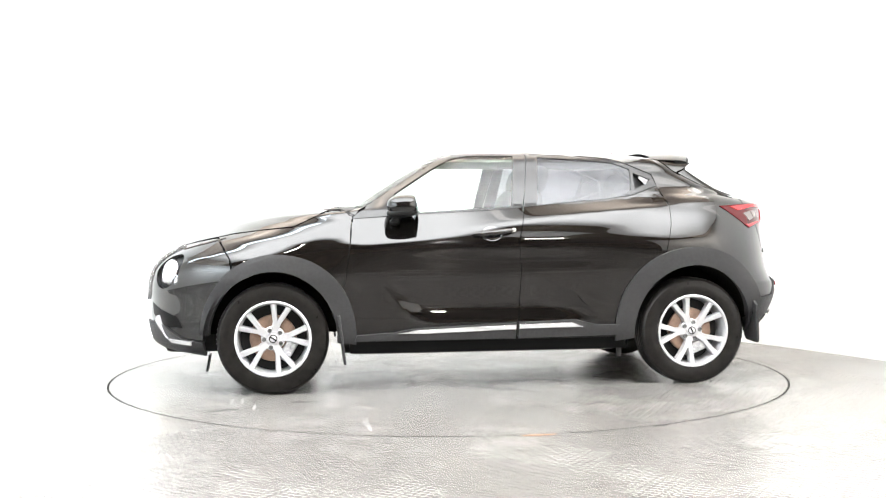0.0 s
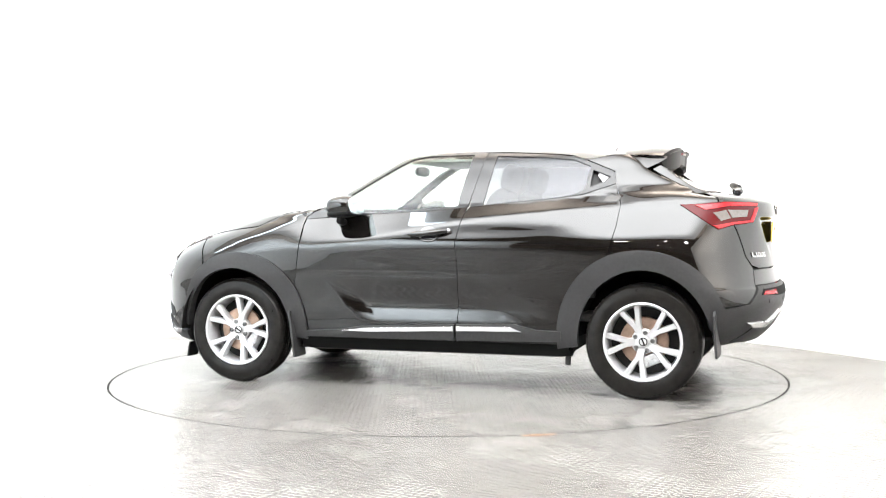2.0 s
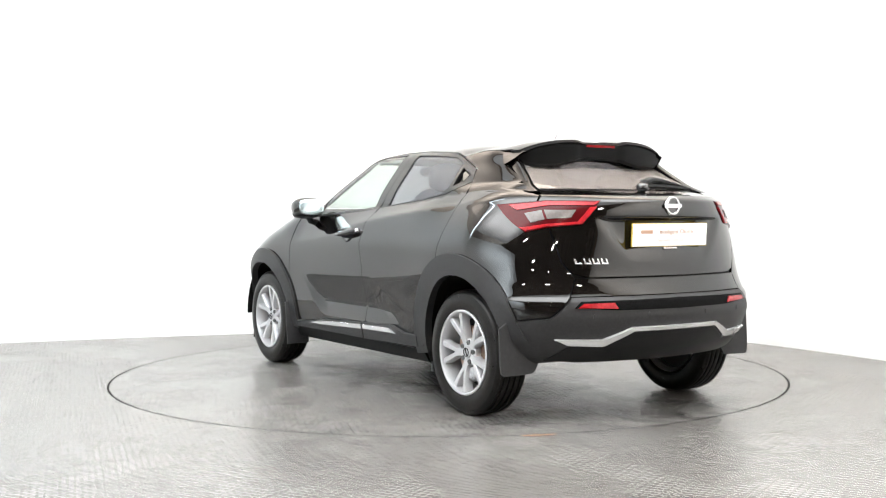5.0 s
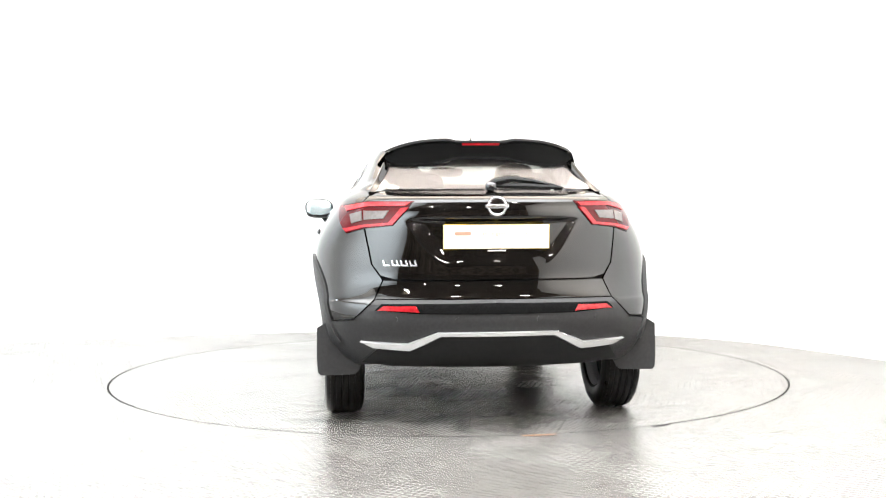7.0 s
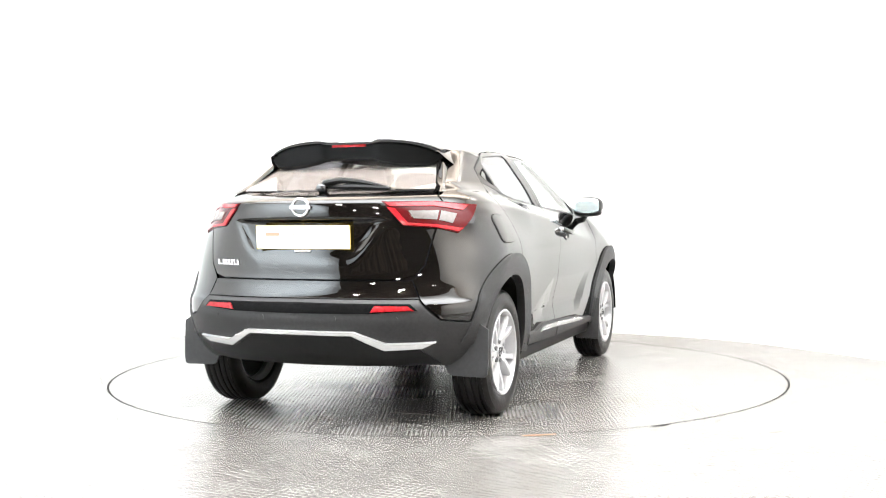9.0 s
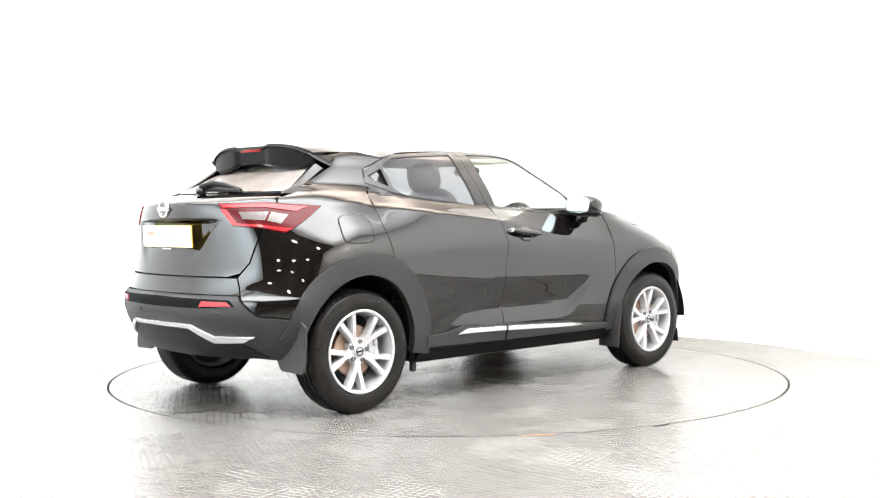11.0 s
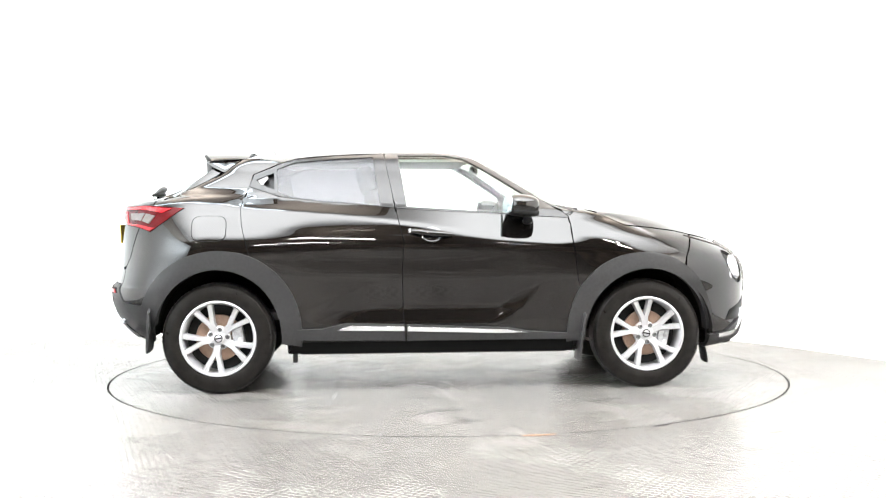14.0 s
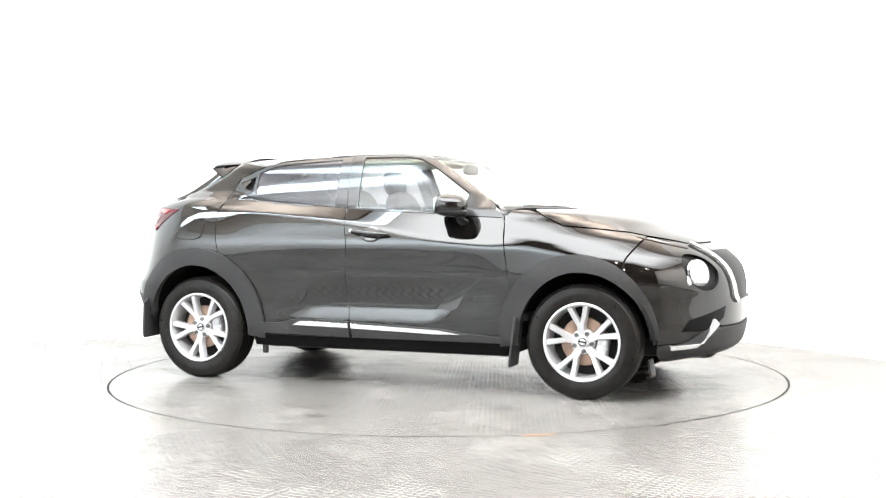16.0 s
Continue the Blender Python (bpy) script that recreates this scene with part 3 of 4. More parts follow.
def panel(name, points, mat, parent, holes=(), out=0.0, gap=0.002, depth=0.014, cell=(0.024, 0.015), sides=(1, -1), whole=False, label=""):
    """A pressed panel: the piece of the skin within an outline, standing out by `out`, with turned-in edges. whole: both halves in one mesh."""
    from mathutils.geometry import delaunay_2d_cdt
    poly = shrink(outline_of(points), gap)
    rings = [shrink(h if isinstance(h, np.ndarray) else outline_of(h), -gap) for h in holes]
    lo, hi = poly.min(0), poly.max(0)
    gs, gz = np.meshgrid(np.arange(lo[0], hi[0], cell[0]), np.arange(lo[1], hi[1], cell[1]))
    gs[1::2] += cell[0] / 2
    grid = np.stack([gs.ravel(), gz.ravel()], 1)
    ok = inside(poly, grid)
    for r in rings:
        ok &= ~inside(r, grid)
    bd = np.concatenate([poly, *rings])
    grid = grid[ok]
    if len(grid):
        dist = np.min(np.hypot((grid[:, None, 0] - bd[None, :, 0]) / cell[0], (grid[:, None, 1] - bd[None, :, 1]) / cell[1]), 1)
        grid = grid[dist > 0.45]
    pts = np.concatenate([bd, grid])
    edges, start = [], 0
    for r in (poly, *rings):
        edges += [(start + i, start + (i + 1) % len(r)) for i in range(len(r))]
        start += len(r)
    v2, _, tris, *_ = delaunay_2d_cdt([Vector(q) for q in pts], edges, [], 0, 1e-6)
    v2 = np.array([tuple(v) for v in v2])
    cen = np.array([v2[list(f)].mean(0) for f in tris])
    keep = inside(poly, cen)
    for r in rings:
        keep &= ~inside(r, cen)
    tris = [tuple(f) for f, k in zip(tris, keep) if k]
    nor = skin_normal(v2[:, 0], v2[:, 1])
    lift = np.full(len(v2), out)
    top = shell(v2[:, 0], v2[:, 1]) + nor * lift[:, None]
    count = {}
    for f in tris:
        for a, b in zip(f, f[1:] + f[:1]):
            count[(a, b)] = count.get((a, b), 0) + 1
    rim = [(a, b) for (a, b) in count if (b, a) not in count]
    rim = [(a, b) for a, b in rim if not ((v2[a, 0] < 1e-4 and v2[b, 0] < 1e-4) or (v2[a, 0] > S3 - 1e-4 and v2[b, 0] > S3 - 1e-4))]
    ids = sorted({a for e in rim for a in e})
    r0 = {a: len(top) + i for i, a in enumerate(ids)}
    r1 = {a: len(top) + len(ids) + i for i, a in enumerate(ids)}
    under = top[ids] - nor[ids] * (depth + out)
    verts = np.concatenate([top, top[ids], under]) if ids else top
    faces = tris + [(a2, a1, b1, b2) for a1, b1, a2, b2 in ((r0[a], r0[b], r1[a], r1[b]) for a, b in rim)]
    normals = np.concatenate([nor, nor[ids], nor[ids]]) if ids else nor
    # edge strips take their own normals
    made = []
    flip = np.array([1, -1, 1.0])
    # the skin's plane is left-handed as seen from outside for one of the halves
    tv = np.array(tris)
    tn = np.cross(top[tv[:, 1]] - top[tv[:, 0]], top[tv[:, 2]] - top[tv[:, 0]])
    good = float(np.sum(tn * nor[tv[:, 0]])) > 0
    left = faces if good else [f[::-1] for f in faces]
    right = [f[::-1] for f in left]

    def finish(vs, fs, ns, nt):
        me = mesh_of(name, vs, fs, mat)
        cn = []
        for p in me.polygons:
            edge = len(p.vertices) == 4
            for vi in p.vertices:
                cn.append(tuple(p.normal) if edge else tuple(ns[vi]))
        me.normals_split_custom_set(cn)
        return me

    if whole:
        n = len(verts)
        me = finish(np.concatenate([verts, verts * flip]), left + [tuple(i + n for i in f) for f in right], np.concatenate([normals, normals * flip]), len(tris))
        return [place_part(name, me, parent, label)]
    for sd in sides:
        pr = parent[0 if sd > 0 else -1] if isinstance(parent, (list, tuple)) else parent
        me = finish(verts if sd > 0 else verts * flip, left if sd > 0 else right, normals if sd > 0 else normals * flip, len(tris))
        made.append(place_part(name, me, pr, label))
    return made


def arc(cx, cz, a, b, t0, t1, n=18, power=2.0):
    """Points of an oval arc, from angle t0 to t1 in degrees."""
    out = []
    for i in range(n + 1):
        t = radians(t0 + (t1 - t0) * i / n)
        c, s = math.cos(t), math.sin(t)
        out.append((cx + a * math.copysign(abs(c) ** (2 / power), c), cz + b * math.copysign(abs(s) ** (2 / power), s)))
    return out


# lines shared by neighbouring panels, as (x, z) on the flank
GAP_B = [(-0.185, 0.30), (-0.196, 0.497), (-0.203, 0.739), (-0.190, 0.911), (-0.24, 1.126)]
GAP_A = [(0.83, 1.085), (0.842, 1.02), (0.848, 0.939), (0.862, 0.835), (0.879, 0.695), (0.905, 0.58)]
GAP_C = [(-1.140, 1.262), (-1.182, 1.133), (-1.170, 1.02), (-1.130, 0.867), (-1.096, 0.72)]
BELT_F = [(-0.24, 1.126), (-0.027, 1.108), (0.395, 1.088), (0.644, 1.071), (0.83, 1.060)]
BELT_R = [(-1.140, 1.262), (-0.951, 1.199), (-0.724, 1.167), (-0.516, 1.152), (-0.24, 1.126)]
ARCH_F = arc(1.318, 0.335, 0.40, 0.415, 200, -22, 24)
ARCH_R = arc(-1.318, 0.345, 0.392, 0.42, 200, -22, 24)

# ---- body panels ----
fl, fr = panel("front_door", BELT_F + GAP_A[1:] + [(0.885, 0.45), (0.86, 0.30)] + GAP_B[:-1], PAINT, car, label="glossy black door skin")
rl, rr = panel("rear_door", BELT_R + GAP_B[::-1][1:] + [(-0.86, 0.30), (-0.90, 0.50), (-1.0, 0.66)] + GAP_C[::-1][:-1], PAINT, car, label="glossy black door skin")
FRONT_DOORS, REAR_DOORS = [fl, fr], [rl, rr]

FRAME_F = [(0.11, 1.482), (0.21, 1.466), (0.36, 1.388), (0.54, 1.275), (0.75, 1.134), (0.836, 1.070)]
GLASS_F = [(-0.165, 1.134), (0.39, 1.098), (0.555, 1.086), (0.565, 1.215), (0.495, 1.262), (0.320, 1.374), (0.195, 1.440), (0.09, 1.458), (-0.215, 1.460)]
GLASS_R = [(-0.335, 1.140), (-0.516, 1.160), (-0.724, 1.175), (-0.90, 1.203), (-0.955, 1.235), (-0.972, 1.372), (-0.869, 1.413), (-0.728, 1.427), (-0.587, 1.437), (-0.374, 1.450)]
POCKET = [(-1.10, 1.305), (-0.995, 1.346), (-0.985, 1.245), (-1.03, 1.262)]
panel("window_frame", BELT_F + FRAME_F[::-1] + [(-0.307, 1.477)], FRAMEBLACK, FRONT_DOORS, holes=[GLASS_F], label="satin black window frame")
panel("window_frame", BELT_R + [(-0.307, 1.477), (-0.588, 1.462), (-0.837, 1.440), (-0.943, 1.410), (-1.115, 1.338)], FRAMEBLACK, REAR_DOORS,
      holes=[GLASS_R, POCKET], label="satin black window frame")
panel("window_pane", GLASS_F, PANE, FRONT_DOORS, gap=-0.004, out=-0.006, depth=0, label="clear side window")
panel("window_pane", GLASS_R, PRIVACY, REAR_DOORS, gap=-0.004, out=-0.006, depth=0, label="grey tinted side window")
panel("pillar_base", [(-0.245, 1.132), (-0.325, 1.140), (-0.330, 1.158), (-0.252, 1.152)], BLACK, REAR_DOORS, out=0.002, depth=0.002, cell=(0.02, 0.01), label="black pillar foot")
panel("pillar_base", [(-0.172, 1.132), (-0.236, 1.130), (-0.243, 1.150), (-0.180, 1.150)], BLACK, FRONT_DOORS, out=0.002, depth=0.002, cell=(0.02, 0.01), label="black pillar foot")
panel("handle_pocket", POCKET, BLACK, REAR_DOORS, gap=-0.004, out=-0.03, depth=0)
panel("pillar_handle", [(-1.09, 1.300), (-1.03, 1.328), (-1.02, 1.312), (-1.045, 1.285), (-1.055, 1.268), (-1.07, 1.27)], GLOSSBLACK, REAR_DOORS, out=0.002, label="hidden pillar door handle")

panel("front_wing", GAP_A[::-1] + [(0.90, 1.110), (0.96, 1.108), (1.0, 1.098), (1.19, 1.010), (1.37, 0.993), (1.55, 0.970), (1.65, 0.948), (1.57, 0.82)]
      + arc(1.318, 0.335, 0.40, 0.415, 58, 176, 16), PAINT, car, label="glossy black front wing")
ARCH_TAIL = arc(-1.318, 0.345, 0.392, 0.42, 60, 152, 14)
quarter = [(-1.10, 1.442), (-0.945, 1.414), (-1.12, 1.340)] + GAP_C + ARCH_TAIL + [("s", -1.78, 0.545), ("r", 0.705, 0.560), ("r", 0.602, 0.660), ("r", 0.56, 0.752),
           ("r", 0.572, 0.772), ("r", 0.613, 0.831), ("r", 0.647, 1.01), ("r", 0.652, 1.145), ("r", 0.59, 1.207), ("r", 0.548, 1.25), ("r", 0.50, 1.35), ("r", 0.455, 1.44)]
panel("rear_quarter", quarter, PAINT, car, label="glossy black rear quarter with floating roof pillar")
gate = panel("tailgate", [("g", 0, 0.757), ("r", 0.50, 0.757), ("r", 0.567, 0.775), ("r", 0.608, 0.831), ("r", 0.642, 1.01), ("r", 0.648, 1.145), ("r", 0.587, 1.205), ("g", 0, 1.205)],
             PAINT, car, whole=True, cell=(0.016, 0.009), label="glossy black tailgate")[0]
panel("rear_window", [("g", 0, 1.212), ("r", 0.583, 1.212), ("r", 0.545, 1.25), ("r", 0.498, 1.35), ("r", 0.452, 1.44), ("g", 0, 1.44)], REARPANE, gate, whole=True, depth=0.004,
      label="grey tinted rear window")
panel("rear_bumper_top", [("g", 0, 0.752), ("r", 0.556, 0.752), ("r", 0.598, 0.662), ("g", 0, 0.664)], PAINT, car, whole=True, label="glossy black bumper skin")
rear_bumper = panel("rear_bumper", [("g", 0, 0.660), ("r", 0.595, 0.657), ("r", 0.70, 0.556), ("s", -1.78, 0.541), ("s", -1.675, 0.525), (-1.705, 0.40), (-1.715, 0.31), ("r", 0.70, 0.315),
                    ("r", 0.5, 0.335), ("g", 0, 0.335)], CLAD, car, holes=(), whole=True, out=0.006, label="dark grey grained plastic bumper")[0]
panel("bumper_grille", [("g", 0, 0.642), ("r", 0.565, 0.638), ("r", 0.60, 0.606), ("r", 0.38, 0.590), ("g", 0, 0.588)], MESHBLACK, rear_bumper, whole=True, out=0.011, label="black honeycomb strip")
panel("rear_reflector", [("r", 0.40, 0.630), ("r", 0.555, 0.628), ("r", 0.585, 0.605), ("r", 0.38, 0.598)], REDLENS, rear_bumper, out=0.016, label="red reflector")
for y in (0.20, 0.50):
    panel("parking_sensor", [("r", y + 0.012 * math.cos(a), 0.566 + 0.012 * math.sin(a)) for a in np.linspace(0, 2 * math.pi, 13)[:-1]], CLAD, rear_bumper, gap=0, out=0.010, depth=0.004, cell=(0.01, 0.01),
          label="round grey parking sensor")
panel("skid_strip", [("g", 0, 0.508), ("r", 0.295, 0.508), ("r", 0.44, 0.450), ("r", 0.665, 0.455), ("r", 0.60, 0.425), ("r", 0.425, 0.415), ("r", 0.28, 0.488), ("g", 0, 0.488)],
      SATIN, rear_bumper, whole=True, out=0.022, label="satin silver skid strip")
panel("valance", [("g", 0, 0.484), ("r", 0.275, 0.484), ("r", 0.42, 0.410), ("r", 0.585, 0.420), ("r", 0.66, 0.340), ("r", 0.5, 0.325), ("g", 0, 0.322)], BLACK, rear_bumper, whole=True, out=0.012,
      label="black lower bumper valance")
panel("bonnet", [("f", 0.60, 1.116), (0.96, 1.114), (1.0, 1.102), (1.19, 1.014), (1.37, 0.997), (1.55, 0.974), (1.65, 0.952), ("f", 0.42, 0.905), ("g", S3, 0.905), ("g", S3, 1.116)],
      PAINT, car, whole=True, cell=(0.03, 0.008), label="glossy black bonnet")
panel("cowl", [("s", 0.845, 1.072), ("s", 0.90, 1.113), ("f", 0.60, 1.120), ("g", S3, 1.120), ("g", S3, 1.134), ("f", 0.655, 1.134), ("s", 0.80, 1.092)], BLACK, car, whole=True, cell=(0.03, 0.008))
panel("windscreen", [("f", 0.655, 1.136), ("f", 0.60, 1.25), ("f", 0.54, 1.37), ("f", 0.465, 1.462), ("g", S3, 1.462), ("g", S3, 1.136)], PANE, car, whole=True, depth=0.004, label="clear windscreen")
panel("windscreen_pillar", FRAME_F + [("f", 0.657, 1.138), ("f", 0.602, 1.25), ("f", 0.542, 1.37), ("f", 0.467, 1.462), ("s", 0.15, 1.485)], PAINT, car, label="glossy black windscreen pillar")
lamp_mid = outline_of([("s", 1.971, 0.740)])[0]
LAMP_HOLE = np.array([lamp_mid + np.array([0.124 * math.cos(t), 0.104 * math.sin(t)]) for t in np.linspace(0, 2 * math.pi, 41)[:-1]])
bumper = panel("front_bumper", [(1.652, 0.944), ("f", 0.42, 0.901), ("g", S3, 0.901), ("g", S3, 0.42), ("f", 0.55, 0.42), ("s", 1.86, 0.335), (1.735, 0.325)]
               + arc(1.318, 0.335, 0.42, 0.415, 0, 56, 10) + [(1.572, 0.82)], PAINT, car, holes=[LAMP_HOLE], whole=True, label="glossy black front bumper")[0]
panel("bumper_lip", [("g", S3, 0.415), ("f", 0.55, 0.415), ("s", 1.86, 0.33), (1.735, 0.32), (1.72, 0.22), ("f", 0.5, 0.215), ("g", S3, 0.215)], CLAD, bumper, whole=True, out=0.012,
      label="dark grey plastic bumper lip")
panel("lip_strip", [("s", 1.80, 0.325), ("s", 1.96, 0.335), ("f", 0.52, 0.47), ("f", 0.48, 0.44), ("f", 0.60, 0.31), ("s", 1.80, 0.30)], SATIN, bumper, out=0.022, label="satin silver bumper strip")
panel("fog_recess", [("s", 1.86, 0.40), ("s", 1.90, 0.47), ("f", 0.40, 0.54), ("f", 0.42, 0.47), ("f", 0.56, 0.40)], SHADEBLACK, bumper, out=0.003, label="black fog lamp recess")
panel("grille", [("g", S3, 0.86), ("f", 0.40, 0.86), ("f", 0.30, 0.62), ("f", 0.24, 0.56), ("g", S3, 0.56)], SHADEBLACK, bumper, whole=True, out=0.004, label="black mesh grille")
panel("grille_surround", [("f", 0.43, 0.90), ("f", 0.385, 0.90), ("f", 0.26, 0.60), ("f", 0.22, 0.575), ("f", 0.25, 0.545), ("f", 0.31, 0.58)], CHROME, bumper, out=0.016, label="chrome V grille bar")
panel("front_light", [(1.60, 0.945), ("f", 0.50, 0.888), ("f", 0.50, 0.872), ("s", 1.72, 0.912)], CLEARLENS, bumper, out=0.005, label="slim clear running light")

# cladding and sills
for cx, cz, a, b, ai, bi in ((1.283, 0.335, 0.470, 0.512, 0.385, 0.408), (-1.305, 0.345, 0.497, 0.528, 0.380, 0.412)):
    ang = (184, 3) if cx > 0 else (170, -6)
    o = arc(cx, cz, a, b, *ang, 26, 2.1)
    i = arc(1.318 if cx > 0 else -1.318, cz, ai, bi, ang[1], ang[0], 26)
    panel("arch_trim", o + i, CLAD, car, out=0.016, depth=0.03, cell=(0.03, 0.022), label="dark grey plastic wheel arch trim")
# the sill's shadow is part of its black
panel("side_sill", [(-0.87, 0.31), (0.86, 0.31), (0.86, 0.235), (-0.90, 0.235)], SHADEBLACK, car, out=0.004, depth=0.08, label="black plastic sill")
panel("sill_trim", [(-0.176, 0.415), (0.448, 0.390), (0.59, 0.366), (0.815, 0.352), (0.83, 0.315), (-0.172, 0.315)], CLAD, FRONT_DOORS, out=0.022, depth=0.02, label="dark grey lower door trim")
panel("sill_trim", [(-0.84, 0.390), (-0.69, 0.394), (-0.55, 0.427), (-0.19, 0.415), (-0.186, 0.315), (-0.84, 0.325)], CLAD, REAR_DOORS, out=0.022, depth=0.02, label="dark grey lower door trim")
panel("trim_strip", [(-0.172, 0.405), (0.43, 0.382), (0.57, 0.360), (0.40, 0.356), (-0.172, 0.374)], SATIN, FRONT_DOORS, out=0.028, depth=0.006, label="satin silver door strip")
panel("trim_strip", [(-0.60, 0.382), (-0.53, 0.412), (-0.19, 0.405), (-0.19, 0.376)], SATIN, REAR_DOORS, out=0.028, depth=0.006, label="satin silver door strip")

# inner shell behind the joints
panel("inner_shell", [(-0.90, 0.24), (0.90, 0.24), (0.92, 0.55), (1.05, 0.74), (1.318, 0.79), (1.56, 0.76), (1.72, 0.55), (1.75, 0.26), ("g", S3, 0.26), ("g", S3, 0.86), (1.62, 0.90),
                      (1.1, 1.0), (0.80, 1.02), (-0.24, 1.085), (-0.95, 1.15), (-1.2, 1.19), ("r", 0.60, 1.17), ("g", 0, 1.17), ("g", 0, 0.34), (-1.75, 0.36), (-1.72, 0.55), (-1.56, 0.76),
                      (-1.318, 0.80), (-1.05, 0.74), (-0.92, 0.55)], SHELL, car, whole=True, out=-0.045, depth=0, gap=0, cell=(0.06, 0.05))

# roof skin
edge_z = smooth_table([(-1.32, 1.442), (-1.10, 1.443), (-0.945, 1.417), (-0.90, 1.430), (-0.837, 1.445), (-0.588, 1.466), (-0.30, 1.481), (0.10, 1.481), (0.20, 1.470), (0.30, 1.458)])
crown_z = smooth_table([(-1.32, 1.462), (-1.0, 1.492), (-0.5, 1.516), (0.0, 1.513), (0.30, 1.462)])
rows, verts, faces = 40, [], []
xs, vs = np.linspace(-1.32, 0.30, rows), np.linspace(-1, 1, 33)
for x in xs:
    ze = float(edge_z(x))
    yb = min(float(shell(to_s("s", x, ze), ze)[1]), 0.60)
    for v in vs:
        verts.append((x, yb * v, ze + (float(crown_z(x)) - ze) * (1 - abs(v) ** 2.6)))
for i in range(rows - 1):
    for j in range(32):
        a = i * 33 + j
        faces.append((a, a + 33, a + 34, a + 1))
place_part("roof", mesh_of("roof", verts, faces, PAINT), car, "glossy black roof")
part("headlining", block(pose(-0.45, 0, 1.43), 1.4, 0.98, 0.02, 0.008), HEADLINE, car)


# ---- wheels ----
def wheel():
    """A wheel whose outer face looks to +y, its hub at the origin."""
    root = bpy.data.objects.new("wheel", None)
    scene.collection.objects.link(root)
    R, w = TYRE_R, 0.108
    prof = [(0.222, 0.075), (0.236, 0.098), (0.262, 0.106), (0.290, 0.104), (0.312, 0.097), (0.316, 0.0965), (0.328, 0.088), (R - 0.003, 0.075)]
    for g in (0.052, 0.018, -0.018, -0.052):
        prof += [(R, g + 0.008), (R - 0.001, g + 0.0045), (R - 0.008, g + 0.004), (R - 0.008, g - 0.004), (R - 0.001, g - 0.0045), (R, g - 0.008)]
    prof += [(R - 0.003, -0.075), (0.328, -0.088), (0.312, -0.097), (0.290, -0.104), (0.262, -0.106), (0.236, -0.098), (0.222, -0.075)]
    bm = lathe(bmesh.new(), prof, 96)
    tyre = part("tyre", bm, TYRE, root, "black rubber road tyre", angle=28)
    bm = bmesh.new()
    for sd in (1, -1):
        for i in range(72):
            a = 2 * math.pi * (i + 0.25 * sd) / 72
            m = pose(0, 0, 0, 0, -math.degrees(a)) @ pose(R - 0.0168, sd * 0.080, 0, 0, 0, sd * -38)
            box(bm, m, 0.030, 0.012, 0.018)
    tagged(part("tread_block", bm, TYRE, tyre, smooth=False), kind="stuff")
    bm = lathe(bmesh.new(), [(0.228, 0.094), (0.231, 0.100), (0.224, 0.103), (0.216, 0.100), (0.211, 0.086), (0.205, 0.05), (0.200, -0.06), (0.222, -0.09)], 96)
    rim = part("rim", bm, ALLOY, root, "silver five-spoke alloy rim", angle=30)
    for k in range(5):
        bm = bmesh.new()
        base = pose(0, 0, 0, 0, -72 * k)
        for sd in (1, -1):
            path = [(0.030, 0.008, 0.032, 0.062), (0.070, 0.008, 0.031, 0.069), (0.100, 0.010, 0.030, 0.074), (0.135, 0.024, 0.030, 0.081), (0.185, 0.042, 0.033, 0.087), (0.222, 0.055, 0.040, 0.088)]
            secs = []
            for i, (r, o, wd, yy) in enumerate(path):
                q = path[min(i + 1, 5)], path[max(i - 1, 0)]
                d = Vector((q[0][0] - q[1][0], 0, sd * (q[0][1] - q[1][1]))).normalized()
                s = Vector((-d.z, 0, d.x))
                c = Vector((r, 0, sd * o))
                up = Vector((0, 1, 0))
                secs.append([bm.verts.new(base @ (c + s * wd * a + up * (yy + b))) for a, b in
                             ((-0.54, -0.045), (-0.50, -0.005), (-0.36, 0.002), (0.36, 0.002), (0.50, -0.005), (0.54, -0.045))])
            for a, b in zip(secs, secs[1:]):
                for i in range(5):
                    bm.faces.new((a[i], a[i + 1], b[i + 1], b[i]))
            bm.faces.new(secs[-1])
        part("spoke", bm, ALLOY, rim, angle=40)
    bm = lathe(bmesh.new(), [(0.075, 0.02), (0.072, 0.060), (0.062, 0.066), (0.034, 0.068), (0.032, 0.060), (0.0005, 0.060)], 48)
    part("hub", bm, ALLOY, rim, angle=30)
    bm = lathe(bmesh.new(), [(0.033, 0.060), (0.032, 0.073), (0.028, 0.0755), (0.0005, 0.077)], 40)
    part("centre_cap", bm, ALLOY, rim, "silver centre cap with dark ring", angle=30)
    bm = lathe(bmesh.new(), [(0.025, 0.0760), (0.0245, 0.0785), (0.0205, 0.079), (0.020, 0.0765)], 32)
    box(bm, pose(0, 0.0765, 0), 0.046, 0.003, 0.009, 0.001)
    part("cap_emblem", bm, BLACK, rim, smooth=False)
    for k in range(5):
        a = radians(72 * k + 36)
        m = Matrix.Translation((0.054 * math.cos(a), 0, 0.054 * math.sin(a)))
        bm = lathe(bmesh.new(), [(0.0140, 0.060), (0.0135, 0.0725), (0.0110, 0.0740), (0.0090, 0.068), (0.0002, 0.0675)], 12, m)
        part("wheel_nut", bm, NUT, rim, angle=30)
    bm = lathe(bmesh.new(), [(0.075, 0.028), (0.140, 0.028), (0.142, 0.024), (0.142, 0.006), (0.075, 0.004)], 64)
    part("brake_disc", bm, RUSTDISC, root, "rusty brown steel brake disc", angle=30)
    bm = block(pose(-0.115, 0.022, -0.01), 0.07, 0.07, 0.15, 0.018)
